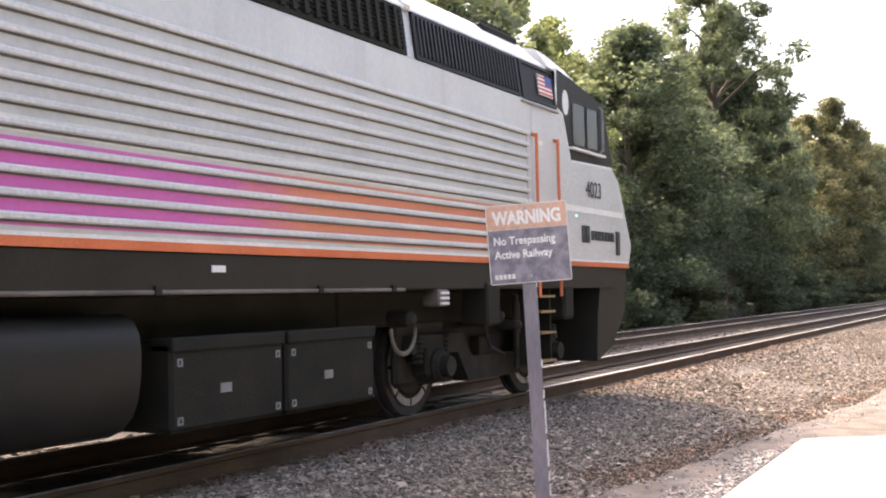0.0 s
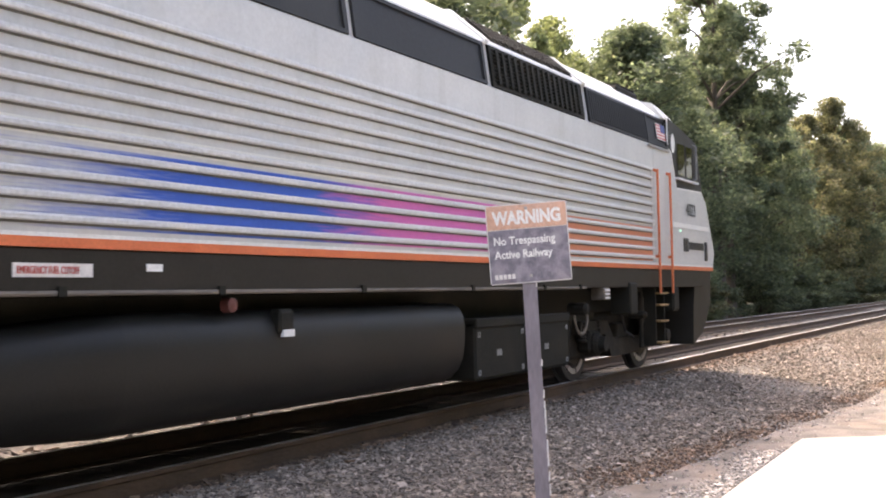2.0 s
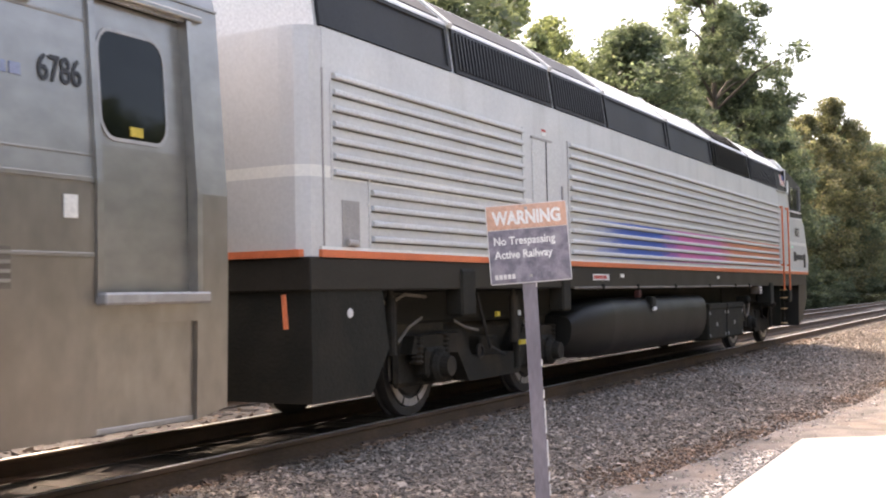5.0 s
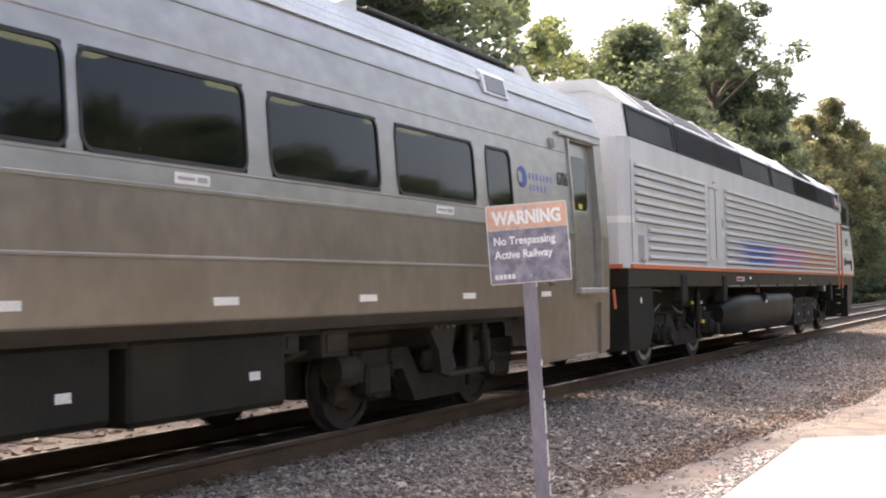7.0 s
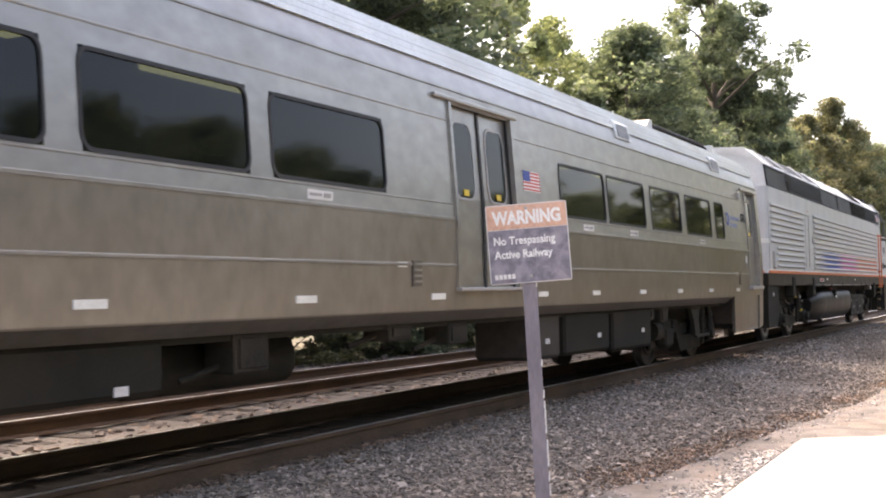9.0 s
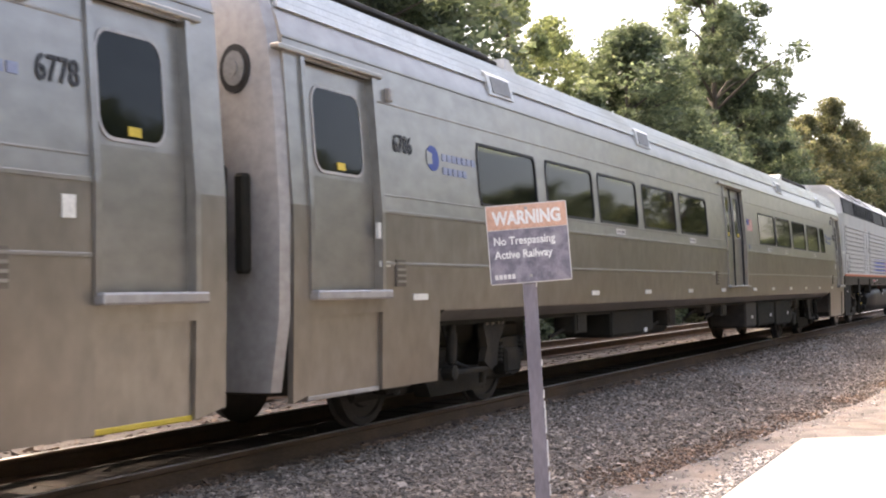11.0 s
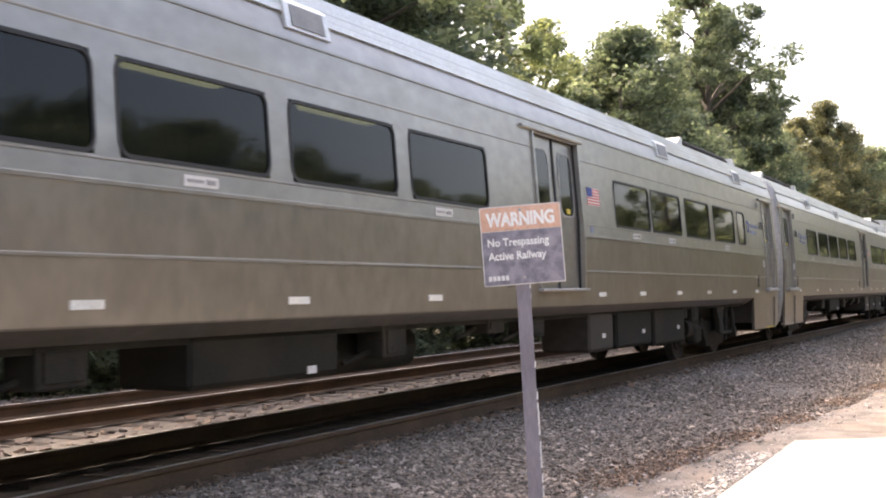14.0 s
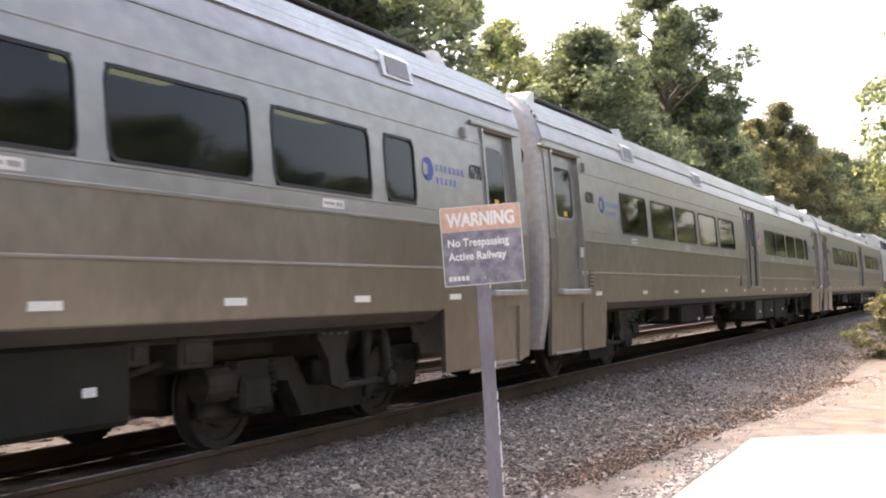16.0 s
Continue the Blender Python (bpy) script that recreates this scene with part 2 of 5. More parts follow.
# ---- mesh helpers ----
class Solid:
    """Collects simple solids in plan units."""

    def __init__(self):
        self.v, self.f = [], []

    def add(self, verts, faces):
        n = len(self.v)
        self.v += [tuple(p) for p in verts]
        self.f += [tuple(i + n for i in q) for q in faces]
        return self

    def box(self, x0, x1, y0, y1, z0, z1, c=0.0):
        if c <= 0:
            return self.add([(x, y, z) for z in (z0, z1) for y in (y0, y1) for x in (x0, x1)],
                            [(0, 2, 3, 1), (4, 5, 7, 6), (0, 1, 5, 4), (2, 6, 7, 3), (0, 4, 6, 2), (1, 3, 7, 5)])
        c = min(c, abs(x1 - x0) * 0.45, abs(y1 - y0) * 0.45, abs(z1 - z0) * 0.45)
        ring = [(x0 + c, z0), (x1 - c, z0), (x1, z0 + c), (x1, z1 - c), (x1 - c, z1), (x0 + c, z1), (x0, z1 - c), (x0, z0 + c)]
        inner = [(min(max(x, x0 + c), x1 - c), min(max(z, z0 + c), z1 - c)) for x, z in ring]
        rows = [[(x, y0, z) for x, z in inner], [(x, y0 + c, z) for x, z in ring], [(x, y1 - c, z) for x, z in ring], [(x, y1, z) for x, z in inner]]
        return self.rings(rows)

    def rings(self, rows, caps=True):
        n = len(rows[0])
        faces = [(k * n + i, k * n + (i + 1) % n, (k + 1) * n + (i + 1) % n, (k + 1) * n + i) for k in range(len(rows) - 1) for i in range(n)]
        if caps:
            faces += [tuple(range(n))[::-1], tuple((len(rows) - 1) * n + i for i in range(n))]
        return self.add([p for r in rows for p in r], faces)

    def prism_x(self, yz, x0, x1):
        return self.rings([[(x, y, z) for y, z in yz] for x in (x0, x1)])

    def prism_y(self, xz, y0, y1):
        return self.rings([[(x, y, z) for x, z in xz] for y in (y0, y1)])

    def tube(self, a, b, r, n=10, r2=None):
        a, b = Vector(a), Vector(b)
        q = (b - a).to_track_quat("Z", "Y")
        rows = []
        for p, rr in ((a, r), (b, r if r2 is None else r2)):
            rows.append([p + q @ Vector((rr * math.cos(i * math.tau / n), rr * math.sin(i * math.tau / n), 0)) for i in range(n)])
        return self.rings(rows)

    def bent(self, pts, r, n=8):
        """One tube through several points."""
        pts = [Vector(p) for p in pts]
        rows = []
        for k, p in enumerate(pts):
            q = (pts[min(k + 1, len(pts) - 1)] - pts[max(k - 1, 0)]).to_track_quat("Y", "Z")
            rows.append([p + q @ Vector((r * math.cos(i * math.tau / n), 0, r * math.sin(i * math.tau / n))) for i in range(n)])
        return self.rings(rows)

    def lathe_y(self, x, z, profile, n=24, kx=1.16, kz=0.86):
        """profile: (y, radius) points from one side to the other."""
        return self.rings([[(x + kx * r * math.cos(i * math.tau / n), y, z + kz * r * math.sin(i * math.tau / n)) for i in range(n)] for y, r in profile])


def link_mesh(name, solid, mat, smooth=False, space=TRAIN):
    me = bpy.data.meshes.new(name)
    me.from_pydata([space(*p) if callable(space) else [a * b for a, b in zip(p, space)] for p in solid.v], [], solid.f)
    bm = bmesh.new()
    bm.from_mesh(me)
    bmesh.ops.recalc_face_normals(bm, faces=bm.faces)
    bm.to_mesh(me)
    bm.free()
    me.materials.append(mat)
    if smooth:
        me.shade_smooth()
        me.set_sharp_from_angle(angle=radians(35))
    return new(name, me)


def part(name, solid, mat, parent, label="", smooth=False, space=TRAIN):
    ob = link_mesh(name, solid, mat, smooth, space)
    ob.parent = parent
    if label:
        ob["label"] = label
    return ob


def share(ob, parent, x=0.0, y=0.0, z=0.0):
    """Another piece on the same mesh, moved by metres from its parent's origin."""
    o = new(ob.name.split(".")[0], ob.data)
    o.parent = parent
    o.location = (x, y, z)
    return o


def thing(name, label, category, x=0.0, y=0.0, z=0.0, group="", kind=""):
    ob = new(name)
    ob.location = (x, y, z)
    ob.empty_display_size = 0.2
    return tagged(ob, label, category, group, kind)


def lettering(name, text, size, mat, parent, place, turn=(90, 0, 0), depth=0.004, wide=1.0, bold=0.0, space=TRAIN):
    cu = bpy.data.curves.new(name, "FONT")
    cu.body, cu.size, cu.extrude, cu.offset = text, size * space[2], depth / 2, bold * space[2]
    tmp = bpy.data.objects.new(name, cu)
    scene.collection.objects.link(tmp)
    me = bpy.data.meshes.new_from_object(tmp.evaluated_get(bpy.context.evaluated_depsgraph_get()))
    bpy.data.objects.remove(tmp)
    for v in me.vertices:
        v.co.x *= wide * space[0] / space[2]
    me.materials.clear()
    me.materials.append(mat)
    ob = new(name, me)
    ob.parent = parent
    ob.location = [a * b for a, b in zip(place, space)]
    ob.rotation_euler = [radians(a) for a in turn]
    return ob


def round_rect(x0, x1, z0, z1, r, n=5):
    pts = []
    for cx, cz, a0 in ((x1 - r, z1 - r, 0), (x0 + r, z1 - r, 90), (x0 + r, z0 + r, 180), (x1 - r, z0 + r, 270)):
        for i in range(n):
            a = radians(a0 + 90 * i / (n - 1))
            pts.append((cx + r * math.cos(a), cz + r * math.sin(a)))
    return pts


# ---- motion of the train ----
RUN_T = np.array([0, .5, 1, 1.5, 2, 2.5, 3, 3.5, 4, 4.2, 6.3, 6.5, 7, 7.5, 8, 8.5, 9, 9.2, 11.3, 11.5, 12, 12.5, 13, 13.5, 14, 14.5, 15, 15.5, 16])
RUN_S = np.array([0, .99, 2.09, 3.22, 4.42, 5.68, 7.04, 8.47, 9.98, 10.62, 18.12, 18.89, 20.80, 22.88, 25.05, 27.32, 29.64, 30.60, 41.55, 42.66, 45.55, 48.52, 51.72, 55.05, 58.35, 61.98, 65.57, 69.20, 72.85])


def spline(ts, ss):
    n = len(ts)
    h = np.diff(ts)
    a, b = np.zeros((n, n)), np.zeros(n)
    a[0, 0] = a[-1, -1] = 1
    for i in range(1, n - 1):
        a[i, i - 1:i + 2] = h[i - 1], 2 * (h[i - 1] + h[i]), h[i]
        b[i] = 6 * ((ss[i + 1] - ss[i]) / h[i] - (ss[i] - ss[i - 1]) / h[i - 1])
    return np.linalg.solve(a, b)


RUN_M = spline(RUN_T, RUN_S)


def run(t):
    """How far the train has come at t seconds, in plan units."""
    i = int(min(max(np.searchsorted(RUN_T, t) - 1, 0), len(RUN_T) - 2))
    h = RUN_T[i + 1] - RUN_T[i]
    a, b = (RUN_T[i + 1] - t) / h, (t - RUN_T[i]) / h
    return float(a * RUN_S[i] + b * RUN_S[i + 1] + ((a ** 3 - a) * RUN_M[i] + (b ** 3 - b) * RUN_M[i + 1]) * h * h / 6)


VEHICLES, WHEELSETS = [], []


# ---- ground, track bed, rails ----
def ground_height(x, y):
    base = -0.11 if y > -0.99 else -0.072 if y > -1.6 else -0.072 - 0.138 * min(1.0, (-1.6 - y) / 1.35)
    if y > 5.2:
        base = -0.11 - 0.35 * min(1.0, (y - 5.2) / 1.6)
    return base


def ground_sheet():
    xs = [-600, -200, -60, -20] + [i * 1.0 for i in range(-10, 60, 2)] + [80, 120, 200, 400, 900]
    ys = [-600, -150, -40, -15, -9, -7, -6, -5, -4.4, -4, -3.6, -3.2, -2.95, -2.6, -2.2, -1.8, -1.6, -1.4, -1.05, -0.985, -0.95, -0.8, 0, 0.5, 0.8, 1.4, 2, 3, 4, 5.2, 6, 6.8, 9, 14, 25, 60, 200, 900]
    v = [(x, y, ground_height(x, y) + (0.02 * noise.noise((x * 0.4, y * 0.9, 0)) if y < -1.7 else 0)) for y in ys for x in xs]
    n = len(xs)
    f = [(j * n + i, j * n + i + 1, (j + 1) * n + i + 1, (j + 1) * n + i) for j in range(len(ys) - 1) for i in range(n - 1)]
    s = Solid().add(v, f)
    ob = link_mesh("ground", s, SOIL, True, site)
    ob.data.materials.append(BALLAST)
    ob.data.materials.append(SAND)
    ob.data.materials.append(DARK_BED)
    for p in ob.data.polygons:
        y = (p.center.y - SIDE) / 1.236 - 5.425
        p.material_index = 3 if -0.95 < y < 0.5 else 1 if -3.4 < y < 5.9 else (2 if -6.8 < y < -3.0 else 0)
    return tagged(ob, "ground of grey ballast, sandy soil and leaf litter", "ground", kind="structure")


ground_sheet()


def sandy_strip():
    """The trodden sandy path beside the ballast, with an uneven edge."""
    xs = [6 + 0.35 * i for i in range(150)]
    s = Solid()
    rows = []
    for x in xs:
        edge = -3.0 - 0.085 * (max(x, 8.7) - 8.7) if x < 20 else -3.95 - 0.02 * (x - 20)
        edge += 0.10 * noise.noise((x * 1.1, 3.1, 0)) + 0.05 * noise.noise((x * 4.2, 1.7, 0))
        rows.append([(x, y, ground_height(x, max(y, edge)) + h + 0.012 * noise.noise((x * 1.7, y * 1.7, 5)))
                     for y, h in ((edge, -0.02), (edge - 0.10, 0.022), (edge - 0.4, 0.03), (edge - 1.2, 0.035), (edge - 2.2, 0.035), (-6.6, 0.02))])
    n = len(rows[0])
    s.add([p for r in rows for p in r], [(k * n + i, k * n + i + 1, (k + 1) * n + i + 1, (k + 1) * n + i) for k in range(len(rows) - 1) for i in range(n - 1)])
    return tagged(link_mesh("sandy_path", s, SAND, True, site), "dry pale sandy path along the ballast edge", "path", kind="structure")


sandy_strip()
pad = link_mesh("concrete_pad", Solid().add(
    [(3, -3.86, -0.25), (11.75, -3.74, -0.25), (12.05, -4.35, -0.25), (12.3, -9, -0.25), (3, -9, -0.25),
     (3, -3.86, -0.158), (11.75, -3.74, -0.158), (12.05, -4.35, -0.158), (12.3, -9, -0.158), (3, -9, -0.158)],
    [(4, 3, 2, 1, 0), (5, 6, 7, 8, 9)] + [(i, (i + 1) % 5, 5 + (i + 1) % 5, 5 + i) for i in range(5)]), CONCRETE, space=site)
tagged(pad, "sun-bleached white concrete slab beside the path", "pavement", kind="structure")


def rail_solid(y, x0, x1):
    prof = [(-0.075, -0.18), (0.075, -0.18), (0.07, -0.165), (0.010, -0.145), (0.009, -0.05), (0.036, -0.036), (0.037, -0.008), (0.029, -0.001),
            (-0.029, -0.001), (-0.037, -0.008), (-0.036, -0.036), (-0.009, -0.05), (-0.010, -0.145), (-0.07, -0.165)]
    return Solid().prism_x([(y + a, RAIL + b) for a, b in prof], x0, x1)


def track(yc, label):
    t = thing("railway_track", label, "railway track", 0, yc, 0, kind="structure")
    for y in (-0.7525, 0.7525):
        r = part("rail", rail_solid(y, -60, 420), RUST, t, space=METRE)
        part("railhead", Solid().box(-60, 420, y - 0.027, y + 0.027, RAIL - 0.004, RAIL), RAILTOP, r, "polished bright running surface", space=METRE)
    tie = None
    for i in range(140):
        x = -6 + 0.54 * i
        if tie is None:
            tie = part("sleeper", Solid().box(-0.115, 0.115, -1.3, 1.3, -0.32, -0.135, 0.015), TIE, t, space=METRE)
            tie.location = (x, 0, 0)
        else:
            share(tie, t, x + random.uniform(-0.02, 0.02), random.uniform(-0.05, 0.05), random.uniform(-0.006, 0.004))
    return t


TRACK_2 = 3.72
track(0.0, "rusty railway track on dark sleepers in grey ballast")
track(TRACK_2, "second rusty railway track beyond the train")


def stones(name, n, region, size, mat, label, seed):
    """Many small angular stones lying on the ground."""
    rng = np.random.default_rng(seed)
    base = np.array([(x, y, z) for z in (-0.6, 0.6) for y in (-0.75, 0.75) for x in (-0.75, 0.75)], float)
    quad = np.array([(0, 2, 3, 1), (4, 5, 7, 6), (0, 1, 5, 4), (2, 6, 7, 3), (0, 4, 6, 2), (1, 3, 7, 5)])
    pts = region(rng, n)
    ang = rng.uniform(0, math.tau, n)
    sz = size * rng.lognormal(0, 0.38, n)
    j = base[None] * (1 + rng.uniform(-0.45, 0.45, (n, 8, 3))) + rng.uniform(-0.22, 0.22, (n, 8, 3))
    j *= (sz[:, None] * np.array([1.0, 0.8, 0.62])[None] * rng.uniform(0.8, 1.2, (n, 3)))[:, None, :]
    tilt = rng.normal(0, 0.22, (n, 2))
    j[:, :, 2] += j[:, :, 0] * tilt[:, 0:1] + j[:, :, 1] * tilt[:, 1:2]
    c, s_ = np.cos(ang)[:, None], np.sin(ang)[:, None]
    x, y = j[:, :, 0] * c - j[:, :, 1] * s_, j[:, :, 0] * s_ + j[:, :, 1] * c
    px, py, pz = site(*pts.T)
    v = np.stack([1.15 * x + px[:, None], 1.15 * y + py[:, None], 1.2 * j[:, :, 2] + pz[:, None] + 0.17 * sz[:, None]], 2).reshape(-1, 3)
    f = (quad[None] + 8 * np.arange(n)[:, None, None]).reshape(-1, 4)
    me = bpy.data.meshes.new(name)
    me.from_pydata(v.tolist(), [], f.tolist())
    me.materials.append(mat)
    return tagged(new(name, me), label, "gravel", kind="stuff")


def stone_material(name, dark, light, warm):
    m, nt, bs = nodes_of(name)
    geo = nt.nodes.new("ShaderNodeNewGeometry")
    col = ramp(nt, geo.outputs["Random Per Island"], [(0.0, dark), (0.55, light), (0.85, warm), (1.0, tuple(min(1, c * 2.3) for c in light))])
    g = ramp(nt, noise_node(nt, 50, 3), [(0.3, (0.75,) * 3), (0.7, (1.2,) * 3)])
    nt.links.new(mix(nt, 1.0, col, g, "MULTIPLY"), bs.inputs["Base Color"])
    bs.inputs["Roughness"].default_value = 0.85
    return m


STONE = stone_material("grey_crushed_stone", (0.095, 0.078, 0.065), (0.235, 0.195, 0.162), (0.33, 0.262, 0.205))
# darker stone whose colour includes the shade between the tracks
BROWN = stone_material("shaded_brown_stone", (0.06, 0.048, 0.040), (0.16, 0.13, 0.11), (0.20, 0.14, 0.10))
DARK_STONES = stone_material("dark_bed_stone", (0.022, 0.019, 0.016), (0.055, 0.047, 0.040), (0.075, 0.058, 0.045))
PALE = stone_material("pale_stone", (0.15, 0.14, 0.135), (0.40, 0.38, 0.36), (0.36, 0.30, 0.25))
RUSTY = stone_material("rust_stained_stone", (0.10, 0.070, 0.052), (0.19, 0.135, 0.098), (0.27, 0.165, 0.105))


def shoulder(rng, n):
    x = 6.5 + 46 * rng.random(n) ** 2.2
    y = rng.uniform(-3.7, -1.12, n)
    edge = np.where(x < 20, -3.0 - 0.085 * (np.maximum(x, 8.7) - 8.7), -3.95 - 0.02 * (x - 20)) + rng.normal(0, 0.07, n)
    y = np.where(y < edge, rng.uniform(-2.9, -1.12, n), y)
    return np.stack([x, y, [ground_height(a, b) for a, b in zip(x, y)]], 1)


def bed(rng, n):
    x = 5 + 45 * rng.random(n) ** 1.5
    y = rng.uniform(-0.84, 5.4, n)
    across = site(x, y, 0)[1]
    keep = (np.abs(np.abs(across) - 0.7525) > 0.10) & (np.abs(np.abs(across - TRACK_2) - 0.7525) > 0.10)
    x, y = x[keep], y[keep]
    return np.stack([x, y, np.full(len(x), -0.125)], 1)


def rusty_edge(rng, n):
    x = 6 + 26 * rng.random(n) ** 1.3
    y = -0.99 - np.abs(rng.normal(0, 0.17, n))
    return np.stack([x, y, np.full(n, -0.078)], 1)


def soil_patches(rng, n):
    x = rng.choice([9.6, 10.3, 11.2, 12.6, 14.2, 16.5, 19.0], n) + rng.normal(0, 0.28, n)
    y = np.where(x < 20, -3.0 - 0.085 * (np.maximum(x, 8.7) - 8.7), -3.95) + rng.normal(0.10, 0.13, n)
    return np.stack([x, y, [ground_height(a, b) + 0.012 for a, b in zip(x, y)]], 1)


def slab_edge(rng, n):
    x = 7.5 + 3.6 * rng.random(n)
    y = -3.84 + 0.012 * (x - 3) + 0.03 + np.abs(rng.normal(0, 0.10, n)) * (1 + 0.3 * np.sin(x * 3.1))
    return np.stack([x, y, [ground_height(a, b) + 0.032 for a, b in zip(x, y)]], 1)


def path_pebbles(rng, n):
    x = 7.5 + 16 * rng.random(n) ** 1.4
    y = -3.0 - 0.085 * (np.maximum(x, 8.7) - 8.7) - np.abs(rng.normal(0, 0.32, n))
    return np.stack([x, y, [ground_height(a, b) + 0.03 for a, b in zip(x, y)]], 1)


def all_stones():
    stones("pale_gravel", 3800, slab_edge, 0.0085, PALE, "pale loose gravel along the slab's edge", 21)
    stones("path_pebbles", 900, path_pebbles, 0.008, PALE, "small pale pebbles scattered on the sandy path", 22)
    stones("brown_soil_crumbs", 4200, soil_patches, 0.0085, RUSTY, "reddish-brown soil crumbs at the path's edge", 9)
    stones("ballast_gravel", 120000, shoulder, 0.0112, STONE, "loose grey crushed-stone ballast on the shoulder", 3)
    pts = bed(np.random.default_rng(5), 34000)
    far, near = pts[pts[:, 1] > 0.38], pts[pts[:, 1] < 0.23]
    stones("ballast_between_tracks", len(far), lambda rng, k: far, 0.024, BROWN, "brown-grey ballast between the two tracks, darkened to stand for shade", 6)
    stones("dark_ballast", len(near), lambda rng, k: near, 0.017, DARK_STONES, "dark ballast between the near rails", 8)
    stones("rust_stained_gravel", 9000, rusty_edge, 0.016, RUSTY, "rust-stained ballast along the rail", 7)


# ---- trees ----
def leaf_cloud(name, clumps, per, size, mat, seed):
    """A crown of many small leaves, gathered in clumps (x, y, z, radius)."""
    rng = np.random.default_rng(seed)
    c = np.repeat(np.array(clumps, float), per, 0)
    n = len(c)
    d = rng.normal(0, 1, (n, 3))
    d /= np.linalg.norm(d, axis=1)[:, None]
    p = c[:, :3] + d * (c[:, 3] * rng.random(n) ** 0.45)[:, None] * np.array([1, 1, 0.7])
    a = rng.normal(0, 1, (n, 3))
    a[:, 2] *= 0.5
    a /= np.linalg.norm(a, axis=1)[:, None]
    b = np.cross(a, rng.normal(0, 1, (n, 3)))
    b /= np.linalg.norm(b, axis=1)[:, None]
    s = (size * rng.uniform(0.55, 1.45, n))[:, None]
    v = np.stack([p - a * s, p + a * s * 0.7 + b * s * 0.55, p + a * s * 0.5 - b * s * 0.6], 1).reshape(-1, 3) * EVEN[0]
    f = 3 * np.arange(n)[:, None] + np.arange(3)[None]
    me = bpy.data.meshes.new(name)
    me.from_pydata(v.tolist(), [], f.tolist())
    me.materials.append(mat)
    return new(name, me)


def tree(label, h, spread, base, clump_n, per, leaf, mat, seed, lean=0.0, sparse=False, cone=False):
    rng = random.Random(seed)
    t = thing("tree", label, "tree")
    tr = Solid()
    pts = [(lean * h * (k / 6) ** 2 + rng.uniform(-0.05, 0.05), rng.uniform(-0.05, 0.05), -0.6 + (h * 0.86 + 0.6) * k / 6) for k in range(7)]
    r0 = 0.022 * h
    for k in range(6):
        tr.tube(pts[k], pts[k + 1], r0 * (1 - k / 6.6), 8, r0 * (1 - (k + 1) / 6.6))
    clumps = []
    for k in range(clump_n):
        u = rng.random() ** (1.25 if cone else 0.85)
        z = h * (base + (1 - base) * u)
        w = (1 - u) if cone else math.sqrt(max(0.06, 1 - abs(2 * u - 0.85) ** 2.2))
        rad = spread * w * (rng.uniform(0.25, 1.0) if not sparse else rng.uniform(0.45, 1.1))
        a = rng.uniform(0, math.tau)
        q = (lean * h * u + rad * math.cos(a), rad * math.sin(a), z)
        cr = spread * rng.uniform(0.11, 0.27) * (0.8 if sparse else 1)
        clumps.append((*q, cr))
        if k % 4 == 0:
            zz = max(0.15 * h, z - rad * 0.6)
            f = min(5.99, (zz + 0.6) / (h * 0.86 + 0.6) * 6)
            o = Vector(pts[int(f)]).lerp(Vector(pts[int(f) + 1]), f % 1)
            mid = (o + Vector(q)) / 2 + Vector((0, 0, 0.1 * rad))
            tr.tube(o, mid, r0 * 0.22, 6, r0 * 0.13)
            tr.tube(mid, q, r0 * 0.13, 6, r0 * 0.04)
    part("trunk", tr, BARK, t, smooth=True, space=EVEN)
    cr = leaf_cloud("crown", clumps, per, leaf, mat, seed)
    cr.parent = t
    return t


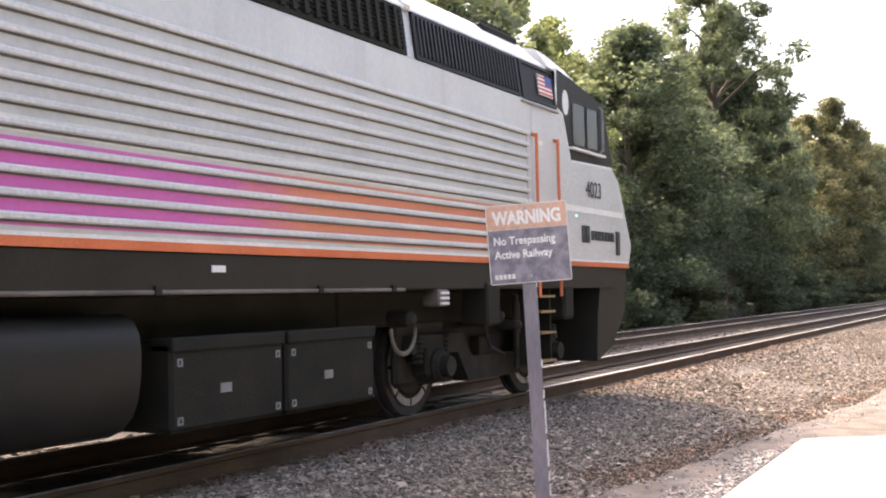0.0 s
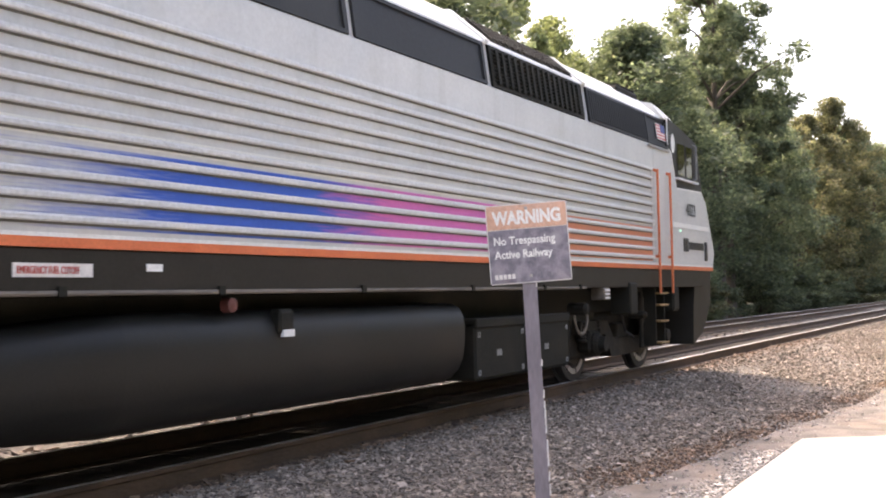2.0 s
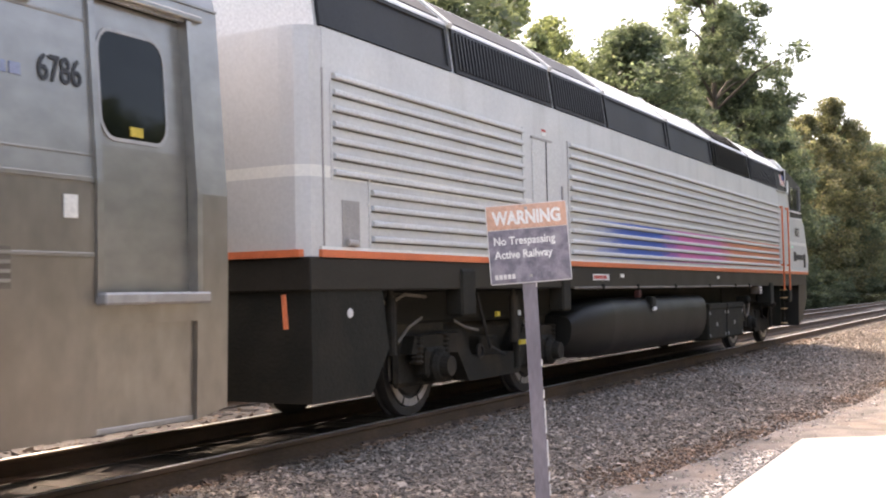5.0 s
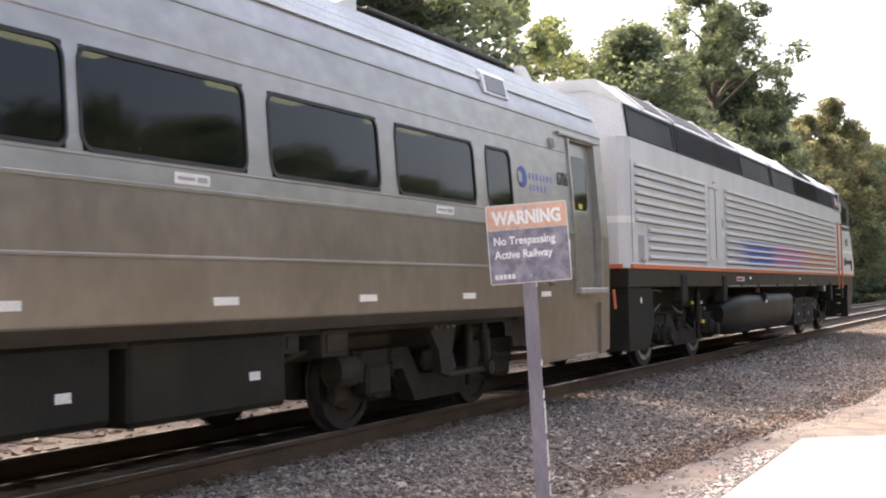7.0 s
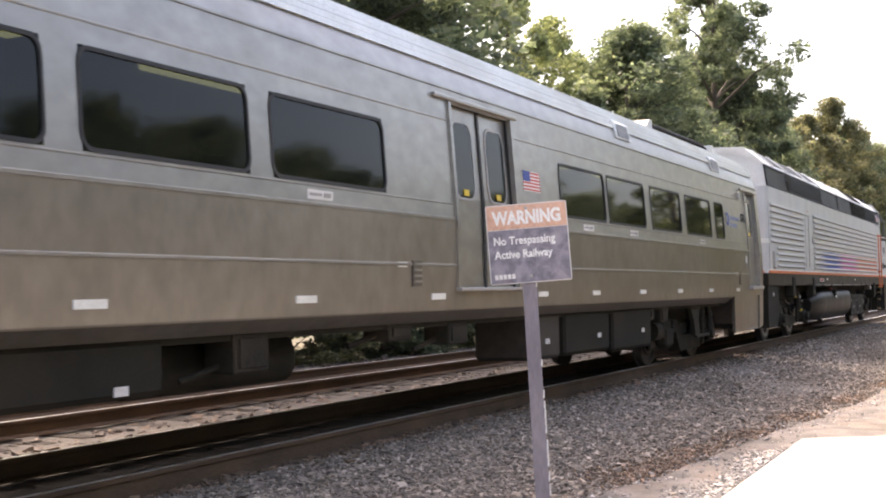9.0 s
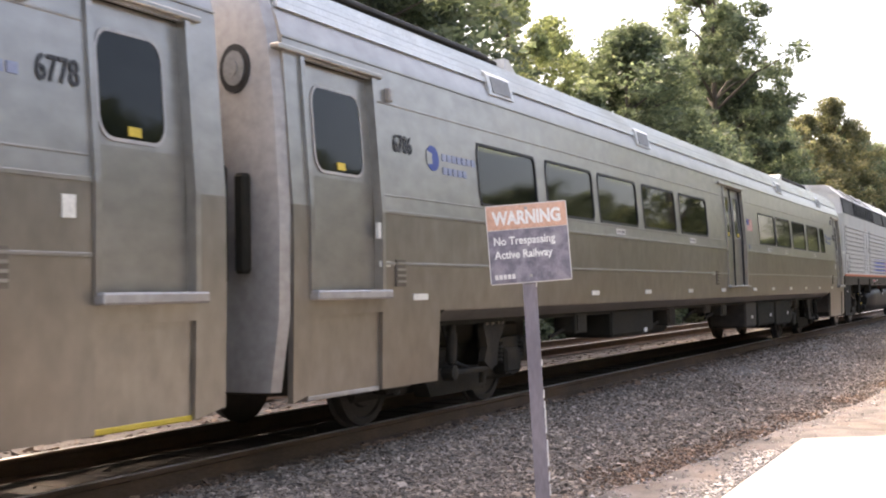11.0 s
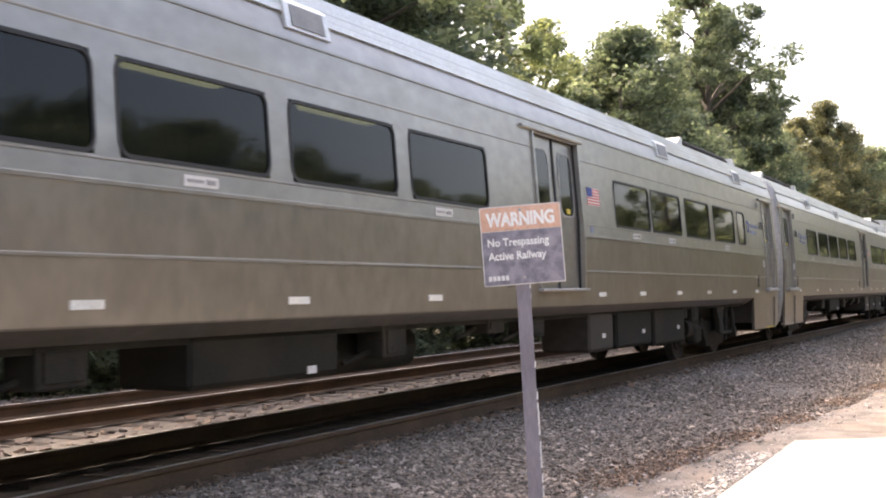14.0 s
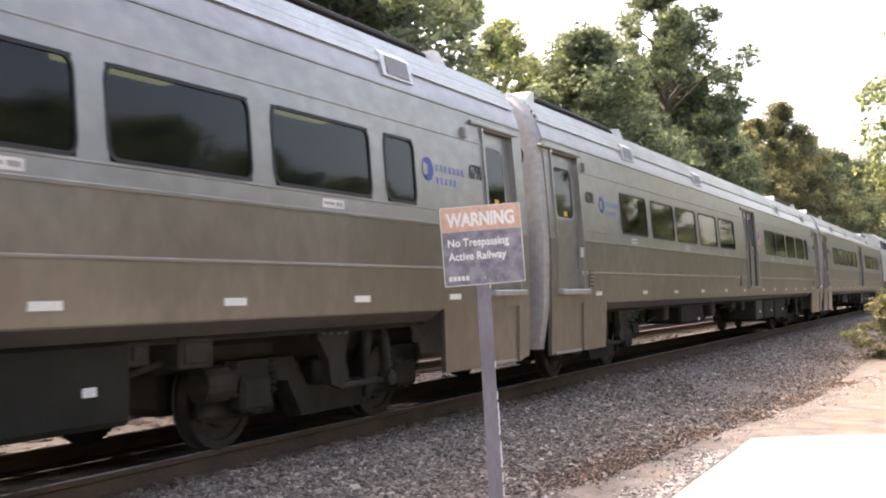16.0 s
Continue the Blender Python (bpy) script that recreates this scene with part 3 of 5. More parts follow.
def woods():
    kinds = [
        tree("tall broad-leaved tree with dense dark green crown", 10, 3.0, 0.12, 170, 185, 0.085, LEAF_DARK, 11),
        tree("leafy green tree with rounded uneven crown", 10, 3.3, 0.08, 180, 185, 0.085, LEAF_MID, 12),
        tree("yellow-green sunlit tree with airy crown", 10, 2.4, 0.12, 120, 170, 0.085, LEAF_LIGHT, 13),
        tree("tall open-crowned tree with sky showing through", 10, 2.3, 0.28, 130, 170, 0.080, LEAF_MID, 14, sparse=True),
        tree("olive tree with browning late-summer leaves", 10, 2.8, 0.10, 165, 180, 0.085, LEAF_WARM, 15),
        tree("tall pointed green tree beside the track", 10, 2.6, 0.06, 165, 180, 0.085, LEAF_MID, 16, cone=True),
        tree("low leafy shrub on the wood's edge", 10, 6.0, 0.02, 110, 130, 0.24, LEAF_DARK, 17),
        tree("low yellowish shrub on the wood's edge", 10, 6.0, 0.02, 100, 120, 0.24, LEAF_WARM, 18),
    ]
    # kind, x, y, height, turn, widen
    plan = [
        (0, 14, 9.5, 9.5, 20, 1.2), (1, 19, 8.2, 10.5, 80, 1.2), (0, 24, 9.0, 11.0, 140, 1.2), (1, 28, 7.6, 10.0, 200, 1.2), (0, 31.5, 9.2, 12.0, 260, 1.2),
        (0, 34, 9.0, 10.5, 30, 1.1), (2, 38.5, 7.4, 9.9, 110, 0.85), (2, 42.5, 7.4, 9.3, 210, 0.8), (0, 41, 11.5, 10.0, 70, 1.0),
        (5, 46, 7.3, 7.6, 10, 1.2), (1, 50, 7.1, 10.0, 50, 1.15), (0, 54, 8.2, 9.9, 170, 1.1), (5, 57, 7.2, 8.6, 230, 1.2), (1, 61, 8.6, 9.6, 280, 1.1),
        (3, 67, 7.4, 15.8, 15, 0.95), (3, 72, 7.9, 14.6, 130, 0.8), (0, 65, 9.6, 10.5, 75, 1.1), (0, 73, 8.8, 12.6, 95, 1.0), (1, 79, 8.6, 11.6, 190, 1.0), (0, 86, 8.2, 10.6, 240, 1.0),
        (4, 93, 8.0, 10.8, 10, 1.1), (4, 103, 8.4, 12.4, 70, 1.1), (4, 108, 7.2, 14.0, 60, 0.85), (0, 114, 7.6, 12.8, 120, 1.1), (4, 124, 7.8, 13.2, 160, 1.2), (1, 136, 7.4, 13.2, 20, 1.2), (4, 150, 7.0, 13.8, 80, 1.3),
        (0, 168, 6.4, 14.5, 140, 1.4), (1, 190, 5.0, 15.5, 200, 1.5), (0, 220, 2.5, 16.5, 260, 1.6), (4, 250, -2.0, 17, 10, 1.7), (1, 285, -8.0, 18, 60, 1.8),
        # one whose boughs hang over the path
        (2, 31, -4.9, 8.0, 40, 0.75),
    ]
    rng = random.Random(4)
    for i in range(24):
        plan.append((rng.choice((0, 1, 0, 5)), -14 + 7 * i + rng.uniform(-1, 1), -19 + rng.uniform(-1.5, 1.5), rng.uniform(7.0, 8.5), rng.uniform(0, 360), 1.7))
    # unseen trees, added to block bright horizon sky from the far cars' reflections
    for i in range(11):
        plan.append((rng.choice((0, 1)), 156 + 17 * i + rng.uniform(-2, 2), -17 + rng.uniform(-2, 2), rng.uniform(12, 15), rng.uniform(0, 360), 1.7))
    plan += [(7, 26.0, -4.3, 1.1, 20, 1.4), (7, 30.0, -4.6, 1.4, 120, 1.3)]
    for i in range(34):
        x = 12 + 3.4 * i + rng.uniform(-0.8, 0.8) + 0.05 * i * i
        if 60 < x < 74:
            continue
        plan.append((rng.choice((6, 6, 6, 7)), x, 6.5 + rng.uniform(-0.35, 0.5), rng.uniform(1.5, 2.6), rng.uniform(0, 360), rng.uniform(1.2, 1.7)))
    for i in range(20):
        plan.append((rng.choice((0, 1, 0, 5)), 20 + 7 * i + rng.uniform(-2, 2), rng.uniform(11.5, 15), rng.uniform(6.5, 8.5), rng.uniform(0, 360), 1.5))
    used = set()
    for k, x, y, h, turn, wide in plan:
        m = pose(*site(x, y, ground_height(x, y)), 0, 0, turn)
        sc = (h / 10 * wide, h / 10 * wide, h / 10)
        ob = kinds[k]
        if k in used:
            ob = copy_thing(kinds[k], m)
        else:
            used.add(k)
            ob.matrix_basis = m
        ob.scale = sc
        ob["group"] = "shrubs at the wood's edge" if k > 5 else "trees of the wood"
        ob["category"] = "shrub" if k > 5 else "tree"
        if k > 5:
            ob.name = "shrub"


woods()


# ---- the train ----
def wheelset(parent, x, r, near_rim):
    """One axle with its two wheels of radius r in metres, turning in its vehicle."""
    ws = new("wheelset")
    ws.parent = parent
    ws.location = (x * TRAIN[0], 0, RAIL + r)
    w = Solid()
    for sgn in (-1, 1):
        w.lathe_y(0, 0, [(sgn * 0.79, 0.10), (sgn * 0.79, r * 0.55), (sgn * 0.765, r * 0.60), (sgn * 0.765, r * 0.80), (sgn * 0.785, r * 0.83), (sgn * 0.785, r * 0.985), (sgn * 0.77, r),
                         (sgn * 0.69, r), (sgn * 0.68, r + 0.025), (sgn * 0.655, r + 0.025), (sgn * 0.65, r * 0.82), (sgn * 0.68, r * 0.5), (sgn * 0.66, 0.10)], 32, 1.0, 1.0)
    w.tube((0, -0.8, 0), (0, 0.8, 0), 0.075, 12)
    part("wheel", w, WHEEL, ws, smooth=True, space=METRE)
    # sunlit look of the rim comes from its pale colour
    if near_rim:
        rim = Solid()
        for a in range(8):  # bright ring in segments, with small gaps
            a0, a1 = math.tau * a / 8 + 0.04, math.tau * (a + 1) / 8 - 0.04
            ring = []
            for k in range(5):
                t = a0 + (a1 - a0) * k / 4
                ring.append((math.cos(t), math.sin(t)))
            for rr0, rr1 in ((r * 0.66, r * 0.80),):
                v = [(c * q, -0.797, s_ * q) for c, s_ in ring for q in (rr0, rr1)] + [(c * q, -0.78, s_ * q) for c, s_ in ring for q in (rr0, rr1)]
                n = len(ring) * 2
                f = [(2 * i, 2 * i + 1, 2 * i + 3, 2 * i + 2) for i in range(4)] + [(2 * i + 1, n + 2 * i + 1, n + 2 * i + 3, 2 * i + 3) for i in range(4)] + [(2 * i, 2 * i + 2, n + 2 * i + 2, n + 2 * i) for i in range(4)]
                rim.add(v, f)
        part("rim", rim, RIM, ws, "wheel rim with sunlight painted in as a pale tone", space=METRE)
    WHEELSETS.append((ws, x, r))
    return ws


def side_frame(parent, xc, half, r, y=-1.12, loco=True):
    """A bogie: side frames, axle boxes, springs and dampers."""
    f = Solid()
    zt = r + 0.20
    for s in (-1, 1):
        yy0, yy1 = (y - 0.09, y + 0.09) if s < 0 else (-y - 0.09, -y + 0.09)
        f.prism_y([(xc - half - 0.42, zt - 0.10), (xc - half - 0.36, zt + 0.03), (xc - half * 0.55, zt + 0.03), (xc - half * 0.38, zt - 0.17), (xc + half * 0.38, zt - 0.17), (xc + half * 0.55, zt + 0.03),
                   (xc + half + 0.36, zt + 0.03), (xc + half + 0.42, zt - 0.10), (xc + half * 0.62, zt - 0.12), (xc + half * 0.45, zt - 0.36), (xc - half * 0.45, zt - 0.36), (xc - half * 0.62, zt - 0.12)], yy0, yy1)
    f.box(xc - 0.22, xc + 0.22, -1.0, 1.0, zt - 0.32, zt - 0.02, 0.02)
    for dx in (-half, half):  # brake and motor gear hiding the upper wheel
        f.box(xc + dx - 0.50, xc + dx + 0.50, y + 0.04, y + 0.12, r * 0.66, zt + 0.16, 0.05)
    f.box(xc - half * 0.9, xc + half * 0.9, -0.86, 0.86, r * 0.62, zt + 0.1, 0.05)
    f.box(xc - half - 0.5, xc + half + 0.5, -0.6, 0.6, r * 0.75, zt + 0.25, 0.05)
    part("bogie_frame", f, TRUCK, parent)
    for dx in (-half, half):
        b = Solid().lathe_y(xc + dx, r, [(y - 0.02, 0.15), (y - 0.17, 0.145), (y - 0.21, 0.12), (y - 0.22, 0.10), (y - 0.30, 0.085), (y - 0.30, 0.01)] if loco else [(y + 0.05, 0.12), (y - 0.12, 0.11), (y - 0.14, 0.02)], 18)
        b.box(xc + dx - 0.20, xc + dx + 0.20, y - 0.14, y + 0.05, r - 0.08, r + 0.14, 0.03)
        part("axle_box", b, TRUCK, parent, smooth=False)
        for k in (-1, 1):
            sx, rows = xc + dx + k * 0.27, []
            for i in range(13):
                rr = 0.078 if i % 2 else 0.055
                rows.append([(sx + rr * math.cos(a * math.tau / 10), y - 0.05 + rr * math.sin(a * math.tau / 10), r + 0.02 + i * 0.018) for a in range(10)])
            sp = Solid().rings(rows)
            part("coil_spring", sp, TRUCK, parent)
    d = Solid()
    d.tube((xc + 0.30, y - 0.22, zt - 0.30), (xc + 0.30, y - 0.22, zt + 0.32), 0.035, 10)
    d.tube((xc + 0.30, y - 0.22, zt - 0.02), (xc + 0.30, y - 0.22, zt + 0.25), 0.05, 10)
    part("damper", d, TRUCK, parent)
    g = Solid().tube((xc - 0.55, y - 0.16, zt + 0.34), (xc - 0.30, y - 0.18, zt - 0.10), 0.016, 6).tube((xc - 0.30, y - 0.18, zt - 0.10), (xc + 0.1, y - 0.17, zt - 0.18), 0.016, 6)
    part("brake_hose", g, GASKET, parent)


def locomotive():
    X0 = 5.25
    L = thing("locomotive", "silver-grey diesel locomotive with ribbed sides and blue, magenta and orange stripes", "locomotive", 0, 0, 0)

    def lx(x):
        return x - X0

    # hood: side walls, slanted louvre band, roof
    yz = [(-1.47, 1.20), (-1.47, 2.575), (-1.44, 2.60), (1.44, 2.60), (1.47, 2.575), (1.47, 1.20)]
    body = part("body", Solid().prism_x(yz, lx(-5.05), lx(13.15)), LIVERY, L)
    # rounded rear corner and end wall
    rear = Solid()
    prof = [(lx(-5.05), -1.466), (lx(-5.17), -1.43), (lx(-5.24), -1.33), (lx(-5.26), -1.2), (lx(-5.26), 1.2), (lx(-5.24), 1.33), (lx(-5.17), 1.43), (lx(-5.05), 1.466)]
    rear.rings([[(x, y, z) for x, y in prof] for z in (1.20, 2.575)])
    part("rear_wall", rear, LIVERY, L)
    up = Solid()
    up.rings([[(x, y, z) for y, z in [(-1.45, 2.57), (-1.385, 2.93), (-1.0, 3.19), (1.0, 3.19), (1.385, 2.93), (1.45, 2.57)]] for x in (lx(-5.12), lx(13.0))])
    part("upper_hood", up, SILVER, L, "silver end wall below the roof")
    roof = Solid()
    roof.rings([[(x, y, z) for y, z in [(-1.42, 2.92), (-1.41, 2.945), (-1.01, 3.215), (-0.3, 3.25), (0.3, 3.25), (1.01, 3.215), (1.41, 2.945), (1.42, 2.92), (0.9, 3.10), (-0.9, 3.10)]] for x in (lx(-5.14), lx(12.95))])
    part("roof", roof, WHITE_ROOF, L, "roof coloured paler for its sunlit look")

    def slope(x0, x1, a, b, lift):
        """A slab on the slanted band, from a to b of its height, lifted off it."""
        p0, p1 = Vector((0, -1.45, 2.575)), Vector((0, -1.39, 2.925))
        nrm = Vector((0, -0.986, 0.169))
        q = [p0.lerp(p1, t) + nrm * h for t, h in ((a, 0.0), (b, 0.0), (b, lift), (a, lift))]
        return [(x0, v.y, v.z) for v in q], [(x1, v.y, v.z) for v in q]

    def slope_box(solid, x0, x1, a, b, lift):
        r0, r1 = slope(lx(x0), lx(x1), a, b, lift)
        return solid.rings([r0, r1])

    sections = [(-5.08, -2.85, "panel"), (-2.75, -0.35, "fins"), (-0.25, 1.45, "fins"), (1.55, 4.25, "panel"), (4.35, 6.85, "panel"), (6.98, 9.62, "mesh"), (9.80, 12.10, "fins"), (12.16, 13.12, "panel")]
    for x0, x1, kind in sections:
        s = Solid()
        slope_box(s, x0, x1, 0.0, 1.0, 0.012)
        pn = part("louvre_panel", s, DARK_PAINT, L, "charcoal panel of the slanted upper band")
        g = Solid()
        slope_box(g, x0, x1, 0.02, 0.10, 0.03)
        slope_box(g, x0, x1, 0.90, 0.98, 0.03)
        slope_box(g, x0, x0 + 0.06, 0.10, 0.90, 0.03)
        slope_box(g, x1 - 0.06, x1, 0.10, 0.90, 0.03)
        if kind == "fins":
            n = int((x1 - x0) / 0.075)
            for i in range(1, n):
                x = x0 + (x1 - x0) * i / n
                slope_box(g, x - 0.016, x + 0.016, 0.10, 0.90, 0.045)
        elif kind == "mesh":
            n = int((x1 - x0) / 0.15)
            for i in range(1, n):
                x = x0 + (x1 - x0) * i / n
                slope_box(g, x - 0.028, x + 0.028, 0.10, 0.90, 0.05)
            for k in range(1, 9):
                slope_box(g, x0, x1, 0.10 + 0.088 * k - 0.012, 0.10 + 0.088 * k + 0.012, 0.035)
        part("grille", g, UNDER if kind == "mesh" else DARK_PAINT, pn)
    # roof ribs between the sections and hatch blocks
    for x in (-4.3, -2.80, -0.30, 1.50, 4.30, 6.92, 9.71):
        h = Solid().rings([[(x1, -1.43, 2.93), (x1, -1.44, 2.955), (x1, -1.02, 3.235), (x1, 1.02, 3.235), (x1, 1.44, 2.955), (x1, 1.43, 2.93)] for x1 in (lx(x) - 0.05, lx(x) + 0.05)])
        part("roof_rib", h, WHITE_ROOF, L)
    for x0, x1, n in ((-4.2, -2.9, 0), (-2.7, -0.4, 0), (-0.2, 1.4, 0), (7.15, 9.5, 16)):
        g = Solid()
        for a, b, lift in [(x0, x1, 0.012)] + [(x0 + (x1 - x0) * (i + 0.3) / n, x0 + (x1 - x0) * (i + 0.7) / n, 0.035) for i in range(n)]:
            g.rings([[(lx(x), -1.36, 2.978 + lift), (lx(x), -1.06, 3.18 + lift), (lx(x), -1.04, 3.15), (lx(x), -1.34, 2.95)] for x in (a, b)])
        part("roof_louvre", g, UNDER if n else DARK_PAINT, L, "dark louvred slope of the roof")
    hatch = Solid().box(lx(11.9), lx(12.85), -1.1, 1.1, 3.10, 3.225, 0.02)
    hatch = part("roof_hatch", hatch, UNDER, L, "black ribbed fan hatch on the roof")
    for i in range(7):
        part("fin", Solid().box(lx(11.96) + i * 0.12, lx(12.02) + i * 0.12, -1.08, 1.06, 3.12, 3.25), UNDER, hatch)
    part("exhaust_stack", Solid().box(lx(2.0), lx(3.2), -0.3, 0.3, 3.18, 3.36, 0.02), UNDER, L)

    # ribs of the two side panels
    for x0, x1, lo in ((0.13, 12.22, 1.28), (-4.92, -1.24, 1.28)):
        for k in range(11):
            z = 2.305 - 0.0972 * k
            if z < lo:
                continue
            a = -4.36 if (x0 < -1 and z < 1.69) else x0
            rib = Solid().rings([[(x, -1.465, z - 0.024), (x, -1.503, z - 0.026), (x, -1.509, z - 0.019), (x, -1.508, z - 0.002), (x, -1.500, z + 0.006), (x, -1.465, z + 0.012)] for x in (lx(a), lx(x1))])
            # dark strip under each rib: the rib's shade put into colour
            part("rib_shade_strip", Solid().box(lx(a), lx(x1), -1.476, -1.465, z - 0.036, z - 0.024), RIB_SHADE, L)
            part("rib", rib, SILVER, L)
    for x0, x1, z0, z1 in ((12.22, 12.245, 1.27, 2.33), (0.10, 0.13, 1.27, 2.33), (-1.24, -1.21, 1.27, 2.33), (-4.95, -4.92, 1.66, 2.26), (-4.40, -4.365, 1.27, 1.70)):
        part("panel_edge", Solid().box(lx(x0), lx(x1), -1.478, -1.46, z0, z1), SILVER, L)
    for x in (-5.05, 0.085):
        part("seam", Solid().box(lx(x) - 0.008, lx(x) + 0.008, -1.4725, -1.46, 1.25, 2.33), GREY_INK, L)
    # engine-room door with two leaves
    dr = part("side_door", Solid().prism_y([(x, z) for x, z in round_rect(lx(-0.98), lx(-0.12), 1.33, 2.27, 0.08)], -1.482, -1.46), SILVER, L)
    part("door_gap", Solid().box(lx(-0.60), lx(-0.578), -1.487, -1.48, 1.34, 2.26), INK, dr)
    part("door_latch", Solid().box(lx(-0.16), lx(-0.13), -1.50, -1.48, 1.78, 1.90, 0.004), GREY_INK, dr)
    part("door_hinge", Solid().box(lx(-1.0), lx(-0.42), -1.49, -1.47, 2.262, 2.28), GREY_INK, dr)
    part("warning_label", Solid().box(lx(-0.69), lx(-0.57), -1.476, -1.468, 2.31, 2.365), WHITE_LINE, L)
    part("label_stripe", Solid().box(lx(-0.69), lx(-0.57), -1.479, -1.475, 2.345, 2.365), RED, L)
    # step recess at the rear
    rc = Solid().box(lx(-4.80), lx(-4.54), -1.474, -1.466, 1.25, 1.55)
    recess = part("step_recess", rc, GREY_INK, L, "recessed rear foothold")
    part("hook", Solid().tube((lx(-4.76), -1.50, 1.29), (lx(-4.62), -1.50, 1.285), 0.022, 8), STEEL_END, recess)

    # stripes along the sill
    def stripe(z0, z1, out):
        return Solid().rings([[(lx(x), -(1.466 + out - 0.004 * (max(x, 13.6) - 13.6)), z) for z in (z0, z1)] + [(lx(x), -1.25, z) for z in (z1, z0)] for x in (-5.10, 13.6, 15.56)])

    part("white_stripe", stripe(1.243, 1.262, 0.012), WHITE_LINE, L)
    part("orange_stripe", stripe(1.198, 1.243, 0.014), ORANGE, L)
    part("rear_stripe", Solid().box(lx(-5.275), lx(-5.1), -1.38, 1.38, 1.20, 1.243), ORANGE, L)
    sill = Solid().box(lx(-5.24), lx(15.0), -1.465, 1.465, 1.0, 1.20, 0.01)
    part("underframe", sill, CAB_PAINT, L)
    pipe = Solid().tube((lx(0.2), -1.47, 1.0), (lx(9.5), -1.47, 1.0), 0.012, 8)
    part("sill_pipe", pipe, PIPE, L, "grimy pipe under the sill")
    for x in (1.2, 2.6, 4.4, 6.4, 8.2, 9.3):
        part("pipe_bracket", Solid().box(lx(x) - 0.03, lx(x) + 0.03, -1.49, -1.44, 0.985, 1.03), UNDER, L)
    for x in (7.0, 1.96):
        part("plate", Solid().box(lx(x) - 0.07, lx(x) + 0.07, -1.474, -1.46, 1.10, 1.135), WHITE_LINE, L)
    lab = part("label", Solid().box(lx(0.86), lx(1.44), -1.474, -1.46, 1.07, 1.13), SIGN_WHITE, L, "white label with red lettering")
    lettering("lettering", "EMERGENCY FUEL CUTOFF", 0.046, RED, lab, (lx(0.885), -1.477, 1.085), wide=0.80)

    # cab: upright slices, drawn in towards the front
    def cab_y(x, y=1.466):
        return y - 0.004 * (max(x, 13.6) - 13.6)

    def slices(stations, y):
        return Solid().rings([[(lx(x), -cab_y(x, y), z0), (lx(x), -cab_y(x, y), z1), (lx(x), cab_y(x, y), z1), (lx(x), cab_y(x, y), z0)] for x, z0, z1 in stations])

    lower = slices([(13.15, 1.20, 2.575), (13.285, 1.20, 2.575), (13.525, 1.20, 2.165), (13.6, 1.20, 2.167), (14.98, 1.20, 2.195), (15.26, 1.20, 2.06), (15.58, 1.20, 1.62), (15.70, 1.40, 1.46)], 1.466)
    part("cab_nose", lower, SILVER, L, "silver lower cab and nose")
    upper = slices([(13.14, 2.578, 2.955), (13.285, 2.578, 2.945), (13.525, 2.168, 2.925), (13.6, 2.17, 2.92), (14.60, 2.186, 2.805), (14.74, 2.188, 2.785), (15.06, 2.195, 2.21)], 1.46)
    part("cab_upper", upper, CAB_PAINT, L, "dark cab band round the windows")
    top = Solid().rings([[(lx(x), -y, z0), (lx(x), -y * 0.88, z0 + 0.65 * (z1 - z0)), (lx(x), -0.75, z1), (lx(x), 0.75, z1), (lx(x), y * 0.88, z0 + 0.65 * (z1 - z0)), (lx(x), y, z0)] for x, y, z0, z1 in ((12.95, 1.45, 2.94, 3.22), (13.3, 1.45, 2.93, 3.20), (13.9, 1.44, 2.875, 3.13), (14.4, 1.43, 2.82, 3.03), (14.76, 1.42, 2.775, 2.90))])
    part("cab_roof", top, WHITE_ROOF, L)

    # pilot helper: outline in side view, drawn in at the front
    def shell(points, y, y_front):
        return Solid().rings([[(lx(x), s * (y - (y - y_front) * max(0, x - 13.6) / 2.1), z) for x, z in points] for s in (-1, 1)])

    edge = Solid()
    for a, b in (((13.12, 2.96), (13.12, 2.60)), ((13.12, 2.60), (13.30, 2.56)), ((13.30, 2.56), (13.535, 2.155)), ((13.535, 2.155), (15.0, 2.18))):
        edge.tube((lx(a[0]), -1.462, a[1]), (lx(b[0]), -1.46 + 0.005 * max(0, b[0] - 13.6) / 1.4, b[1]), 0.012, 6)
    part("cab_trim", edge, WHITE_LINE, L)
    # white line over the nose
    part("nose_line", Solid().rings([[(lx(x), -1.474 + 0.004 * (max(x, 13.6) - 13.6), z) for z in (1.70, 1.755)] + [(lx(x), -1.3, z) for z in (1.755, 1.70)] for x in (13.3, 13.6, 15.4)]), WHITE_LINE, L)
    # cab windows
    yw = -1.462
    for x0, x1 in ((13.60, 14.04), (14.08, 14.52)):
        wf = part("cab_window", Solid().prism_y(round_rect(lx(x0), lx(x1), 2.29, 2.73, 0.04), yw + 0.03, yw - 0.002), GASKET, L)
        part("pane", Solid().prism_y(round_rect(lx(x0 + 0.03), lx(x1 - 0.03), 2.32, 2.70, 0.03), yw + 0.01, yw - 0.008), GLASS, wf)
    part("window_ledge", Solid().box(lx(13.50), lx(14.66), yw - 0.05, yw + 0.02, 2.265, 2.285), WHITE_LINE, L)
    ws = Solid().rings([[(lx(15.03), s * 1.1, 2.26), (lx(14.78), s * 1.1, 2.72), (lx(14.80), s * 1.1, 2.73), (lx(15.05), s * 1.1, 2.265)] for s in (-1, 1)])
    part("windscreen", ws, GLASS, L)
